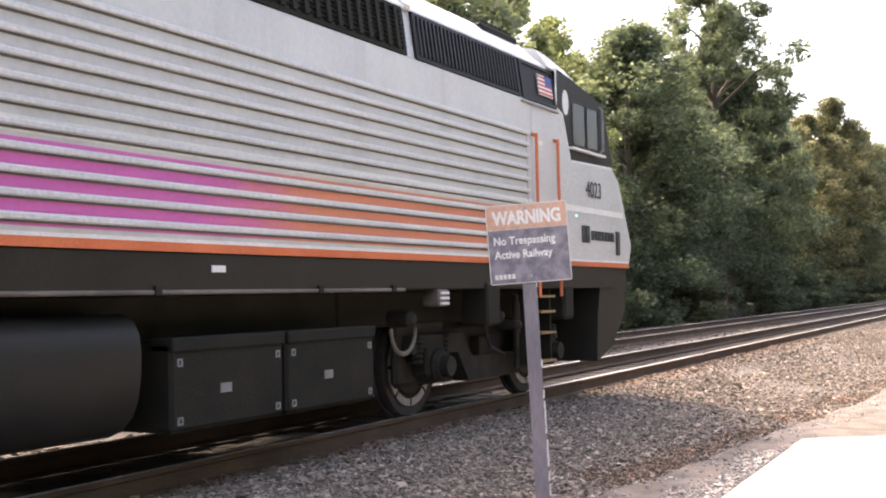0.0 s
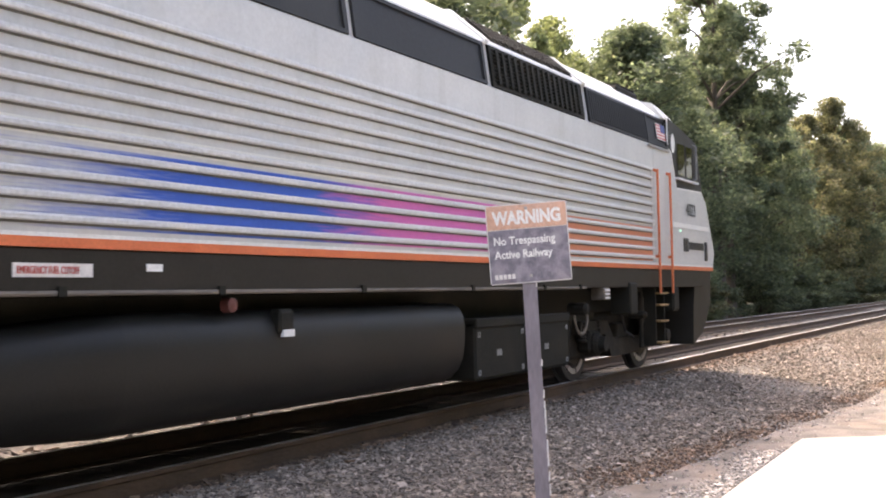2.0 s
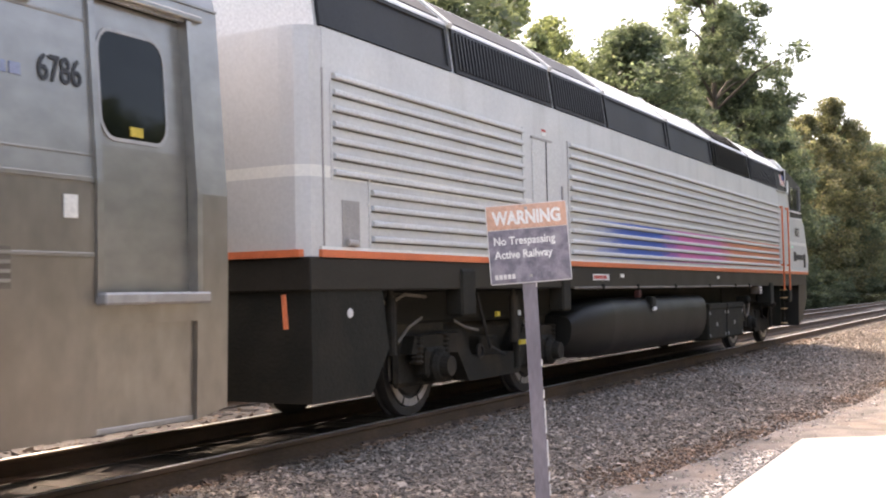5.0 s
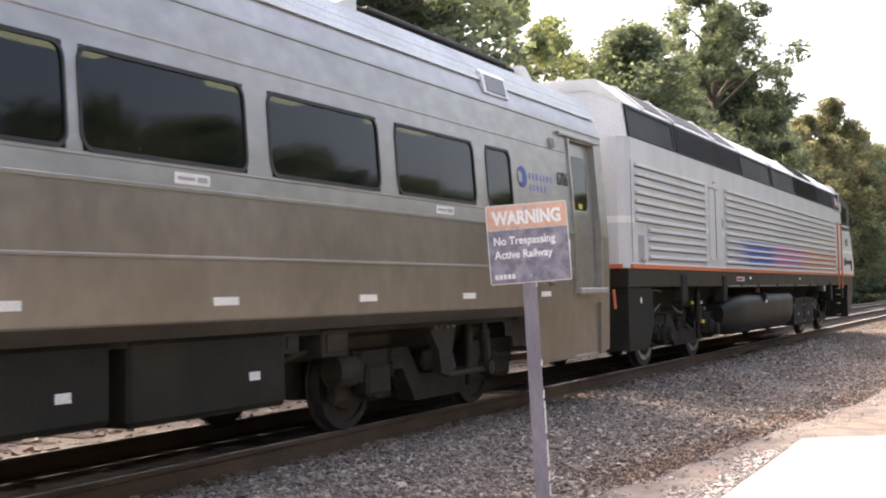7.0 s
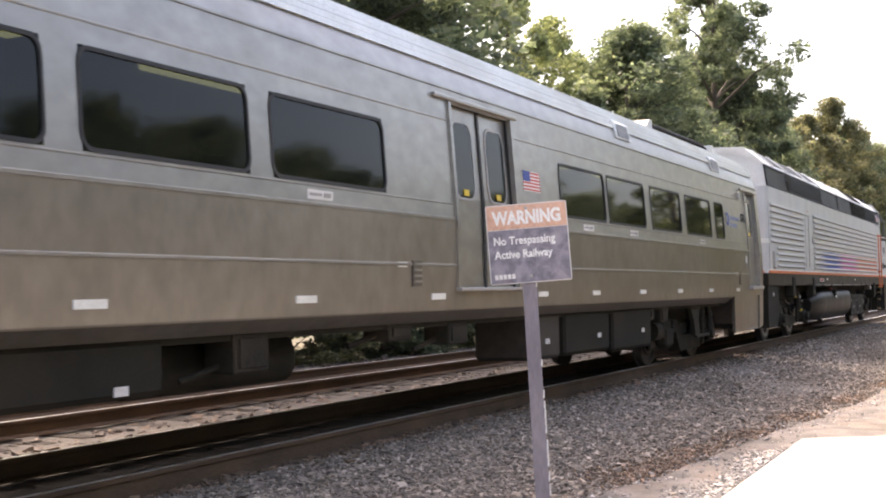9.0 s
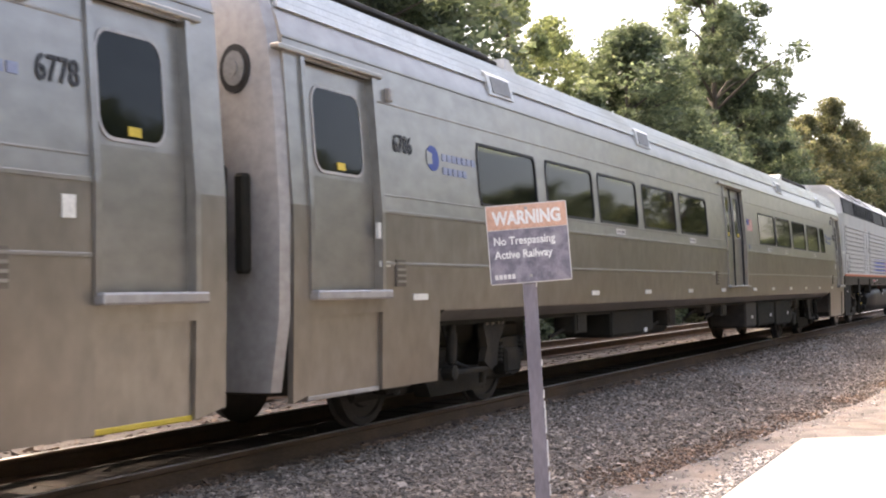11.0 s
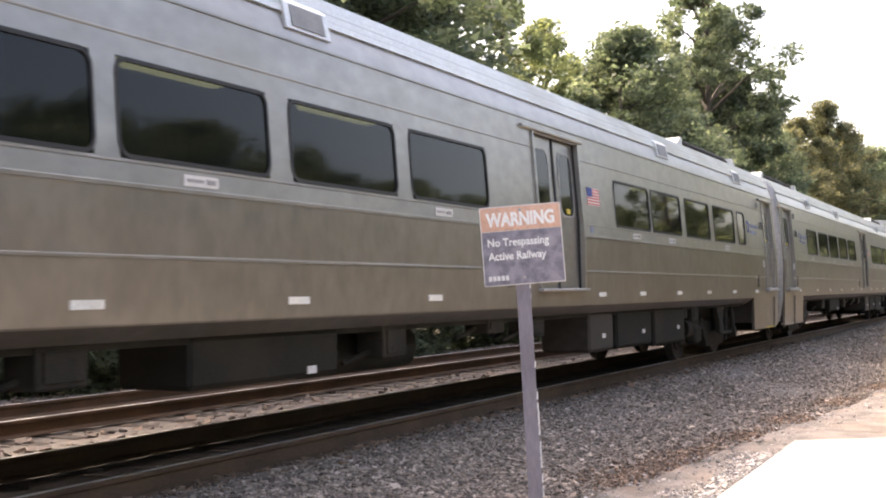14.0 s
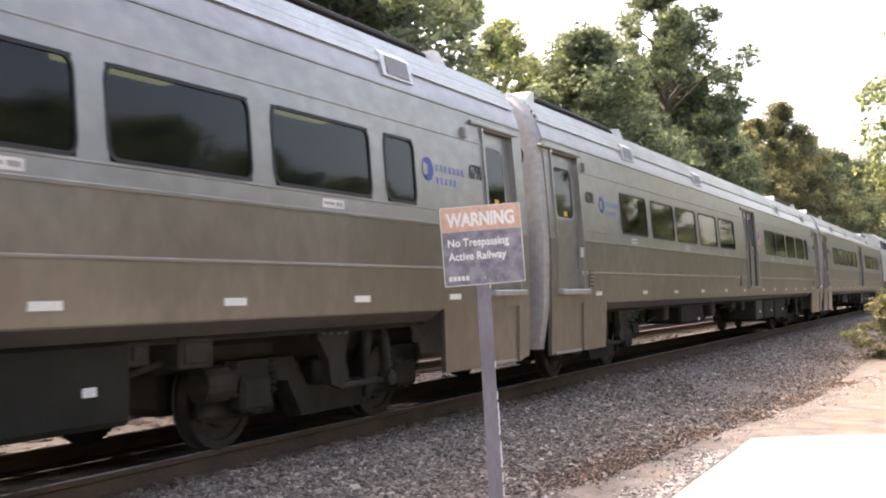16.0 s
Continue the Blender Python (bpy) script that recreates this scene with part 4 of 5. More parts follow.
    mr = Solid().tube((lx(14.56), -1.45, 2.76), (lx(14.58), -1.50, 2.74), 0.010, 6).tube((lx(14.56), -1.45, 2.30), (lx(14.58), -1.50, 2.33), 0.010, 6).box(lx(14.57), lx(14.60), -1.515, -1.485, 2.32, 2.74, 0.008)
    part("mirror", mr, VENT_GREY, L)
    # crest and flag
    part("crest", Solid().prism_y([(lx(13.42) + 0.10 * math.cos(a * math.tau / 20), 2.68 + 0.115 * math.sin(a * math.tau / 20)) for a in range(20)], -1.462, -1.45), WHITE_LINE, L, "round white crest")
    fl = Solid().rings([[(lx(x), -1.46, 2.665), (lx(x), -1.43, 2.845), (lx(x), -1.44, 2.847), (lx(x), -1.47, 2.667)] for x in (12.62, 13.02)])
    flag = part("flag", fl, WHITE_LINE, L, "small striped flag")
    st, bl = Solid(), Solid()

    def on_band(solid, x0, x1, t0, t1):
        p0, p1 = Vector((0, -1.468, 2.667)), Vector((0, -1.438, 2.847))
        n_ = Vector((0, -0.986, 0.169)) * 0.006
        q = [p0.lerp(p1, t0), p0.lerp(p1, t1), p0.lerp(p1, t1) + n_, p0.lerp(p1, t0) + n_]
        solid.rings([[(lx(x), v.y, v.z) for v in q] for x in (x0, x1)])

    for k in range(5):
        on_band(st, 12.62, 12.82 if k > 2 else 13.02, 0.04 + 0.2 * k, 0.13 + 0.2 * k)
    on_band(bl, 12.83, 13.02, 0.48, 1.0)
    part("flag_stripes", st, RED, flag)
    part("flag_canton", bl, NAVY, flag)
    # cab door with orange grab rails
    part("cab_door", Solid().box(lx(12.36), lx(13.05), -1.474, -1.46, 1.28, 2.50), SILVER, L)
    for x in (12.36, 12.98):
        gr = Solid().tube((lx(x), -1.53, 0.93), (lx(x), -1.53, 2.30), 0.019, 8).tube((lx(x), -1.53, 2.28), (lx(x), -1.46, 2.30), 0.016, 8).tube((lx(x), -1.53, 1.34), (lx(x), -1.46, 1.34), 0.016, 8)
        part("grab_rail", gr, ORANGE, L, "orange grab rail")
    part("door_label", Solid().box(lx(12.52), lx(12.66), -1.478, -1.47, 2.22, 2.26), WHITE_LINE, L)
    part("drip_strip", Solid().box(lx(12.1), lx(13.12), -1.50, -1.46, 2.545, 2.56), GREY_INK, L)
    num = lettering("fleet_number", "4023", 0.22, INK, L, (lx(14.0), -1.476, 1.855), (90, 0, 0), wide=1.25)
    num.parent = L
    # operator's mark as plain shapes
    for x0, w in ((13.84, 0.10), (13.97, 0.12)):
        part("mark_bar", Solid().box(lx(x0), lx(x0 + w), -1.478, -1.45, 1.42, 1.58), INK, L, "tall dark bar of the operator's mark")
    for k in range(7):
        x0 = 14.16 + 0.125 * k
        part("mark_bar", Solid().box(lx(x0), lx(x0 + 0.085), -1.478 + 0.004 * (x0 - 13.6), -1.40, 1.45, 1.54), INK, L, "dark bar of the operator's mark")
    part("nose_bracket", Solid().box(lx(15.08), lx(15.2), -1.485, -1.40, 1.32, 1.56, 0.01), INK, L)
    part("marker_lamp", Solid().lathe_y(lx(13.66), 1.66, [(-1.46, 0.016), (-1.485, 0.015), (-1.49, 0.004)], 12), glow_material("green_marker", (0.4, 0.8, 0.6), 0.25), L)
    # front pilot
    pl = shell([(14.35, 0.30), (14.95, 0.42), (15.50, 0.78), (15.57, 1.20), (14.6, 1.20), (14.42, 0.75)], 1.44, 1.42)
    part("pilot", pl, CAB_PAINT, L, "brown-black pilot under the nose")
    part("pilot_lamp", Solid().box(lx(14.9), lx(14.96), -1.455, -1.40, 1.04, 1.12, 0.01), WHITE_LINE, L)
    # cab steps
    steps = part("step_side", Solid().box(lx(12.50), lx(12.53), -1.40, -1.2, 0.35, 1.0), UNDER, L)
    part("step_side", Solid().box(lx(12.92), lx(12.95), -1.40, -1.2, 0.35, 1.0), UNDER, L)
    for z in (0.38, 0.62, 0.80, 0.93):
        part("tread", Solid().box(lx(12.52), lx(12.93), -1.47, -1.2, z - 0.010, z + 0.010), OCHRE, steps, "ochre-edged tread")
    part("sand_box", Solid().box(lx(13.25), lx(13.55), -1.46, -1.1, 0.72, 1.02, 0.03), UNDER, L)
    jb = part("junction_box", Solid().box(lx(10.1), lx(10.30), -1.49, -1.3, 0.88, 1.0, 0.015), PIPE, L, "brown-grey box with cable glands")
    for k in range(3):
        part("gland", Solid().box(lx(10.12), lx(10.28), -1.505, -1.48, 0.89 + 0.037 * k, 0.91 + 0.037 * k, 0.004), SIGN_WHITE, jb)
    for x, z, r_ in ((9.85, 0.80, 0.07), (11.75, 0.78, 0.06), (12.2, 0.70, 0.05)):
        part("valve", Solid().lathe_y(lx(x), z, [(-1.1, r_), (-1.32, r_), (-1.36, r_ * 0.6), (-1.37, 0.005)], 12), TRUCK, L)
    hs = Solid().bent([(lx(9.75) + 0.22 * math.cos(math.pi * k / 8), -1.30, 0.74 - 0.18 * math.sin(math.pi * k / 8)) for k in range(9)], 0.018)
    part("air_hose", hs, PIPE, L)
    part("vent_box", Solid().box(lx(11.1), lx(11.4), -1.50, -1.2, 0.72, 1.05, 0.02), UNDER, L)
    # fuel tank and equipment boxes
    tk = Solid()
    half_prof = [(1.02, 0.30), (1.15, 0.31), (1.26, 0.345), (1.35, 0.41), (1.40, 0.49), (1.425, 0.60), (1.43, 0.72), (1.415, 0.80), (1.37, 0.86), (1.30, 0.893), (1.20, 0.90)]
    tank_prof = [(-y, z) for y, z in half_prof] + half_prof[::-1]
    tk.prism_x(tank_prof, lx(1.75), lx(6.3))
    for x0, x1, sh in ((0.55, 1.75, 0.55),):
        tk.rings([[(lx(x0), y * 0.9, 0.55 + (z - 0.55) * sh) for y, z in tank_prof], [(lx(x0 + 0.35), y * 0.98, 0.55 + (z - 0.55) * 0.85) for y, z in tank_prof], [(lx(x1), y, z) for y, z in tank_prof]])
    tank = part("fuel_tank", tk, TANK, L, "long black rounded fuel tank", True)
    part("filler", Solid().box(lx(3.28), lx(3.46), -1.46, -1.35, 0.76, 0.90, 0.02), UNDER, tank)
    part("filler_plate", Solid().box(lx(3.31), lx(3.45), -1.466, -1.44, 0.745, 0.785), WHITE_LINE, tank)
    part("gauge", Solid().lathe_y(lx(2.75), 0.93, [(-1.38, 0.05), (-1.45, 0.045), (-1.46, 0.01)], 14), DULL_RED, tank, "dull red gauge cap")
    for x0, x1 in ((6.62, 7.84), (7.88, 9.12)):
        bx = part("battery_box", Solid().box(lx(x0), lx(x1), -1.38, 1.38, 0.30, 0.76, 0.025), UNDER, L)
        part("lid", Solid().box(lx(x0), lx(x1), -1.40, -1.2, 0.70, 0.775, 0.01), UNDER, bx)
        for x, z in ((x0 + 0.08, 0.65), (x1 - 0.08, 0.65), (x0 + 0.08, 0.36), (x1 - 0.08, 0.36)):
            part("latch", Solid().box(lx(x) - 0.026, lx(x) - 0.012, -1.388, -1.37, z - 0.02, z + 0.02).box(lx(x) + 0.012, lx(x) + 0.026, -1.388, -1.37, z - 0.02, z + 0.02).box(lx(x) - 0.012, lx(x) + 0.012, -1.388, -1.37, z - 0.02, z - 0.011).box(lx(x) - 0.012, lx(x) + 0.012, -1.388, -1.37, z + 0.011, z + 0.02), VENT_GREY, bx, "pale square latch")
        part("decal", Solid().box(lx(x0 + 0.49), lx(x0 + 0.61), -1.384, -1.37, 0.475, 0.525), VENT_GREY, bx)
    # dark blocks added to close the bright view through under the floor
    for x0, x1 in ((-4.2, 0.9), (0.9, 9.2), (9.2, 14.6)):
        part("floor_filler", Solid().box(lx(x0), lx(x1), -0.95, 0.95, 0.74, 1.01, 0.03), UNDER, L)
    # rear skirt, coupler
    sk = Solid().prism_y([(lx(-5.2), 1.0), (lx(-4.15), 1.0), (lx(-4.05), 0.62), (lx(-4.35), 0.34), (lx(-5.2), 0.34)], -1.44, 1.44)
    part("rear_skirt", sk, UNDER, L)
    part("skirt_badge", Solid().lathe_y(lx(-4.66), 0.86, [(-1.43, 0.035), (-1.446, 0.035), (-1.447, 0.004)], 14), SIGN_WHITE, L)
    part("rear_rail", Solid().tube((lx(-5.34), -1.30, 0.78), (lx(-5.34), -1.28, 0.98), 0.02, 8), ORANGE, L, "orange coupling lever")
    part("coupler", Solid().box(lx(-5.9), lx(-5.2), -0.12, 0.12, 0.55, 0.82, 0.03), UNDER, L)
    for x0, x1 in ((-2.75, -2.45), (-0.18, 0.06)):
        part("snubber", Solid().box(lx(x0), lx(x1), -1.49, -1.30, 0.80, 1.15, 0.02).box(lx(x0) - 0.3, lx(x0), -1.46, -1.4, 1.08, 1.16), UNDER, L)
    # bogies
    for xc in (-1.18, 12.14):
        side_frame(L, lx(xc), 1.41, 0.434, -0.97)
        for dx in (-1.41, 1.41):
            wheelset(L, lx(xc + dx), 0.508, True)
    for pts in (((-3.54, 0.637), (-3.34, 0.737), (-3.09, 0.80)), ((-2.45, 0.77), (-2.19, 0.71), (-1.9, 0.68)), ((-3.86, 0.94), (-3.69, 0.90), (-3.4, 0.97), (-3.0, 0.95))):
        part("brake_pipe", Solid().bent([(lx(xa), -1.22, za) for xa, za in pts], 0.012), PIPE, L, "thin pale air pipe")
    for x in (-1.10, -3.72):
        part("damper", Solid().tube((lx(x), -1.26, 0.56), (lx(x), -1.26, 0.95), 0.05, 10).tube((lx(x), -1.26, 0.90), (lx(x), -1.26, 1.02), 0.03, 8), TRUCK, L)
    for x, z, w, m in ((-1.62, 0.80, 0.03, YELLOW), (-1.07, 0.80, 0.02, SIGN_WHITE), (-0.88, 0.72, 0.05, PIPE), (-1.0, 0.555, 0.07, YELLOW)):
        part("tag", Solid().box(lx(x) - w, lx(x) + w, -1.33, -1.30, z - 0.02, z + 0.02), m, L)
    for x in (-1.55, -0.6):
        part("frame_hole", Solid().lathe_y(lx(x), 0.50, [(-1.05, 0.07), (-1.075, 0.07), (-1.08, 0.045), (-1.06, 0.04)], 14), WHEEL, L)
    VEHICLES.append((L, X0))
    return L


# ---- passenger cars ----
WINDOWS = [(-9.79, -9.22), (-11.56, -10.08), (-13.34, -11.86), (-15.12, -13.62), (-16.72, -15.24),
           (-22.16, -20.61), (-23.96, -22.43), (-25.72, -24.24), (-27.38, -25.93), (-29.10, -27.68)]
DOORS = [(-19.36, -17.98)]
CAR0 = -19.375


def car_side_y(z):
    pts = [(0.38, 1.575), (0.86, 1.592), (1.15, 1.60), (1.48, 1.60), (2.42, 1.515)]
    return float(np.interp(z, [p[0] for p in pts], [p[1] for p in pts]))


def sheet_strip(solid, x0, x1, z0, z1, sgn, t=0.03):
    """A piece of side wall between two stations and two heights, with thickness."""
    a, b = car_side_y(z0) * sgn, car_side_y(z1) * sgn
    solid.add([(x0, a, z0), (x1, a, z0), (x1, b, z1), (x0, b, z1), (x0, a - t * sgn, z0), (x1, a - t * sgn, z0), (x1, b - t * sgn, z1), (x0, b - t * sgn, z1)],
              [(0, 1, 2, 3), (7, 6, 5, 4), (0, 4, 5, 1), (1, 5, 6, 2), (2, 6, 7, 3), (3, 7, 4, 0)])


def leaning(pts, sgn, off):
    """Outline points (x, z) laid on the side wall, off metres out from it."""
    return [(x, sgn * (car_side_y(z) + off), z) for x, z in pts]


def panel_on_side(pts, off, depth, sgn=-1):
    return Solid().rings([leaning(pts, sgn, off - depth), leaning(pts, sgn, off)])


def ring_on_side(x0, x1, z0, z1, r, w, off, sgn=-1, depth=0.03):
    """A rounded frame round an opening."""
    o, i = round_rect(x0 - w, x1 + w, z0 - w, z1 + w, r + w), round_rect(x0 + w * 0.4, x1 - w * 0.4, z0 + w * 0.4, z1 - w * 0.4, r)
    loops = [leaning(o, sgn, off - depth), leaning(o, sgn, off), leaning(i, sgn, off), leaning(i, sgn, off - depth)]
    s, n = Solid(), len(o)
    s.add([p for l in loops for p in l], [(k * n + a, k * n + (a + 1) % n, ((k + 1) % 4) * n + (a + 1) % n, ((k + 1) % 4) * n + a) for k in range(4) for a in range(n)])
    return s


def passenger_car():
    C = thing("passenger_car", "brushed stainless-steel passenger car with dark windows", "railway car", group="cars of the train")

    def lx(x):
        return x - CAR0

    F, Rr = -6.38, -32.22  # ends
    front_door, rear_door = (-7.54, -6.68), (-32.00, -30.98)
    holes = WINDOWS + DOORS + [front_door, rear_door]
    zs = [0.86, 1.0, 1.15, 1.48, 1.615, 2.09, 2.33, 2.42]
    for sgn in (-1, 1):
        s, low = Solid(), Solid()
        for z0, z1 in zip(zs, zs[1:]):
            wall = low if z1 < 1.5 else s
            cut = []
            if 1.6 < z0 < 2.0:
                cut = list(WINDOWS)
            if 0.99 < z0 < 2.32:
                cut = cut + DOORS + [front_door, rear_door]
            cut.sort()
            x = Rr
            for a, b in cut:
                sheet_strip(wall, lx(x), lx(a), z0, z1, sgn)
                x = b
            sheet_strip(wall, lx(x), lx(F), z0, z1, sgn)
        # low skirts at both ends
        for a, b, c in ((-8.68, F, 1), (-29.98, Rr, -1)):
            lo = a + 0.05 * c
            door = front_door if c > 0 else rear_door
            pts = [(a, 0.86), (lo, 0.38), (door[0] if c > 0 else door[1], 0.38), (door[0] if c > 0 else door[1], 0.86)]
            low.rings([leaning([(lx(px), pz) for px, pz in pts], sgn, 0.0), leaning([(lx(px), pz) for px, pz in pts], sgn, -0.05)])
            e0, e1 = (door[1], b) if c > 0 else (b, door[0])
            pts = [(e0, 0.86), (e0, 0.38), (e1, 0.42), (e1, 0.86)]
            low.rings([leaning([(lx(px), pz) for px, pz in pts], sgn, 0.0), leaning([(lx(px), pz) for px, pz in pts], sgn, -0.05)])
        part("side_wall", s, STEEL, C)
        part("lower_side", low, BROWN_STEEL, C, "browner, darker lower side and skirts")
    # roof: fluted shoulder, flat crown
    rp = [(-1.50, 2.42), (-1.49, 2.47)]
    pts = [(1.455, 2.51), (1.41, 2.62), (1.33, 2.74), (1.18, 2.84), (0.95, 2.90), (0.5, 2.94), (0.0, 2.95)]
    sh = Solid()
    shoulder = [(1.512, 2.42), (1.493, 2.48), (1.468, 2.54), (1.440, 2.595)]
    for sgn in (-1, 1):
        sw = [(sgn * y, z) for y, z in shoulder] + [(sgn * (y - 0.05), z) for y, z in shoulder[::-1]]
        part("cove_panel", Solid().prism_x(sw, lx(Rr), lx(F)), STEEL, C, "curved steel panel under the roof", True)
    prof = [(-1.50, 2.415)] + [(-y, z) for y, z in pts] + [(y, z) for y, z in pts[::-1][1:]] + [(1.50, 2.415), (1.40, 2.40), (-1.40, 2.40)]
    sh.prism_x(prof, lx(Rr), lx(F))
    part("roof", sh, ROOF_STEEL, C, "fluted pale steel roof", True)
    flutes = [(-1.425, 2.62, 0.018), (-1.39, 2.672, 0.018), (-1.345, 2.722, 0.018), (-1.285, 2.77, 0.018), (-1.215, 2.81, 0.018), (-1.13, 2.848, 0.018), (-1.03, 2.88, 0.018)]
    # shade between neighbouring flutes, drawn as dark strips
    for (ya, za, _), (yb, zb, _) in zip(flutes, flutes[1:]):
        ym, zm = (ya + yb) / 2 - 0.012, (za + zb) / 2 + 0.012
        part("flute_shade", Solid().prism_x([(ym - 0.004, zm - 0.006), (ym + 0.006, zm + 0.008), (ym + 0.02, zm - 0.02), (ym + 0.01, zm - 0.03)], lx(Rr + 0.06), lx(F - 0.06)), GREY_INK, C, "dark strip painted as shade between roof flutes")
    for y, z, w in flutes:
        part("roof_flute", Solid().prism_x([(y - w - 0.012, z - 0.014), (y - w * 0.6 - 0.012, z + 0.026), (y + w * 0.4, z + 0.034), (y + w, z - 0.004)], lx(Rr + 0.04), lx(F - 0.04)), ROOF_STEEL, C)
    part("gutter", Solid().box(lx(Rr), lx(F), -1.524, -1.49, 2.425, 2.437), STEEL, C)
    for x in (-9.37, -14.22, -23.6, -28.35):
        vent = part("roof_vent", Solid().rings([[(lx(x) + d, -1.50, 2.51), (lx(x) + d, -1.455, 2.67), (lx(x) + d, -1.39, 2.71), (lx(x) + d, -1.30, 2.71), (lx(x) + d, -1.30, 2.51)] for d in (-0.30, 0.30)]), ROOF_STEEL, C, "pale roof vent with a dark louvre")
        part("louvre", Solid().rings([[(lx(x) + d, -1.504, 2.53), (lx(x) + d, -1.463, 2.66), (lx(x) + d, -1.45, 2.66), (lx(x) + d, -1.49, 2.53)] for d in (-0.22, 0.22)]), VENT_GREY, vent)
    for x0, x1, c in ((-11.2, -7.5, 1), (-31.0, -27.1, -1)):
        u = part("air_conditioner", Solid().box(lx(x0), lx(x1), -0.86, 0.86, 2.86, 3.03, 0.02), UNDER, C, "dark roof air-conditioning unit")
        part("fan_guard", Solid().box(lx(x0) + 0.3, lx(x1) - 0.3, -0.89, -0.5, 3.005, 3.04, 0.008), GASKET, u)
        for xe, d in ((x0, -1), (x1, 1)):  # pale sloping ends
            part("end_cowl", Solid().rings([[(lx(xe), y, 2.84), (lx(xe), y, 3.05), (lx(xe) + 0.12 * d, y, 3.05), (lx(xe) + 0.5 * d, y, 2.86)] for y in (-0.95, 0.95)]), WHITE_ROOF, u, "pale sloping cowl")
    # beads along the side
    for z, w in ((1.492, 0.012), (1.165, 0.010), (2.20, 0.007), (1.60, 0.006)):
        for sgn in (-1,):
            y = car_side_y(z)
            segs, x = [], Rr + 0.05
            for a, b in sorted(DOORS + [(front_door[0], F), (Rr, rear_door[1])]):
                segs.append((x, a - 0.03))
                x = b + 0.03
            segs.append((x, F - 0.02))
            for a, b in segs:
                if b - a > 0.3:
                    part("bead", Solid().box(lx(a), lx(b), -y - w, -y + 0.01, z - w, z + w, 0.003), STEEL, C)
    # windows
    for sgn in (-1, 1):
        for a, b in WINDOWS:
            w = part("window", ring_on_side(lx(a), lx(b), 1.63, 2.075, 0.07, 0.015, 0.008, sgn), GASKET, C)
            part("pane", panel_on_side(round_rect(lx(a) + 0.002, lx(b) - 0.002, 1.617, 2.088, 0.012), -0.006, 0.012, sgn), GLASS, w)
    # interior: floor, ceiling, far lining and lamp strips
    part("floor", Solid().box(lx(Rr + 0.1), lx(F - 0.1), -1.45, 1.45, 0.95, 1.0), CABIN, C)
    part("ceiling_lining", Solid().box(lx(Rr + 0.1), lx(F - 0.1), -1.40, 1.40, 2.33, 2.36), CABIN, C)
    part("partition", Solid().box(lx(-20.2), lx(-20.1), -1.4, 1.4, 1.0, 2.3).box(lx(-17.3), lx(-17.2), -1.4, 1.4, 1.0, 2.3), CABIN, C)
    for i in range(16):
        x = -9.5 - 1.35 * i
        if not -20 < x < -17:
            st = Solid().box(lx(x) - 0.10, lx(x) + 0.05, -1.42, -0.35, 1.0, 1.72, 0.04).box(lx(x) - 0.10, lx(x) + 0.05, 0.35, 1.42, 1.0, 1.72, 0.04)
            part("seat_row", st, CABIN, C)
    for i in range(9):
        x = -9.6 - 2.4 * i
        part("lamp_strip", Solid().box(lx(x) - 0.75, lx(x) + 0.45, -0.60, -0.46, 2.28, 2.33), LAMP, C, "warm ceiling light")
    # end doors and centre doors
    def leaf(a, b, z0, z1, win, name="door"):
        d = part(name, panel_on_side([(lx(a), z0), (lx(b), z0), (lx(b), (z0 + z1) / 2), (lx(b), z1), (lx(a), z1), (lx(a), (z0 + z1) / 2)], -0.055, 0.03), STEEL, C, "stainless-steel sliding door")
        wa, wb, wz0, wz1 = win
        r = part("door_window", ring_on_side(lx(wa), lx(wb), wz0, wz1, 0.10, 0.013, -0.045), STEEL_END, d, "pale rounded window rim")
        part("pane", panel_on_side(round_rect(lx(wa), lx(wb), wz0, wz1, 0.10), -0.05, 0.012), GLASS, r)
        part("sticker", panel_on_side([(lx((wa + wb) / 2) - 0.05, wz0 + 0.02), (lx((wa + wb) / 2) + 0.06, wz0 + 0.02), (lx((wa + wb) / 2) + 0.06, wz0 + 0.065), (lx((wa + wb) / 2) - 0.05, wz0 + 0.065)], -0.040, 0.006), YELLOW, r, "yellow sticker")
        return d

    leaf(front_door[0], front_door[1], 1.0, 2.33, (-7.44, -6.88, 1.70, 2.20))
    leaf(rear_door[0], rear_door[1], 1.0, 2.33, (-31.82, -31.14, 1.70, 2.20))
    m = -18.67
    leaf(-19.36, m - 0.012, 1.0, 2.33, (-19.24, m - 0.16, 1.66, 2.22))
    leaf(m + 0.012, -17.98, 1.0, 2.33, (m + 0.15, -18.10, 1.66, 2.22))
    part("door_seal", panel_on_side([(lx(m) - 0.022, 1.0), (lx(m) + 0.022, 1.0), (lx(m) + 0.022, 1.6), (lx(m) + 0.022, 2.33), (lx(m) - 0.022, 2.33), (lx(m) - 0.022, 1.6)], -0.04, 0.03), GASKET, C, "black rubber seal between the leaves")
    part("door_channel", panel_on_side([(lx(-17.99) - 0.03, 1.0), (lx(-17.99), 1.0), (lx(-17.99), 1.6), (lx(-17.99), 2.33), (lx(-17.99) - 0.03, 2.33), (lx(-17.99) - 0.03, 1.6)], -0.03, 0.03), GASKET, C)
    for a, b in (front_door, rear_door, (-19.36, -17.98)):
        for x in (a, b):
            q = [(lx(x) - 0.025, z) for z in (0.98, 1.48, 2.34)] + [(lx(x) + 0.025, z) for z in (2.34, 1.48, 0.98)]
            part("door_post", Solid().rings([leaning(q, -1, 0.022), leaning(q, -1, -0.06)]), STEEL, C)
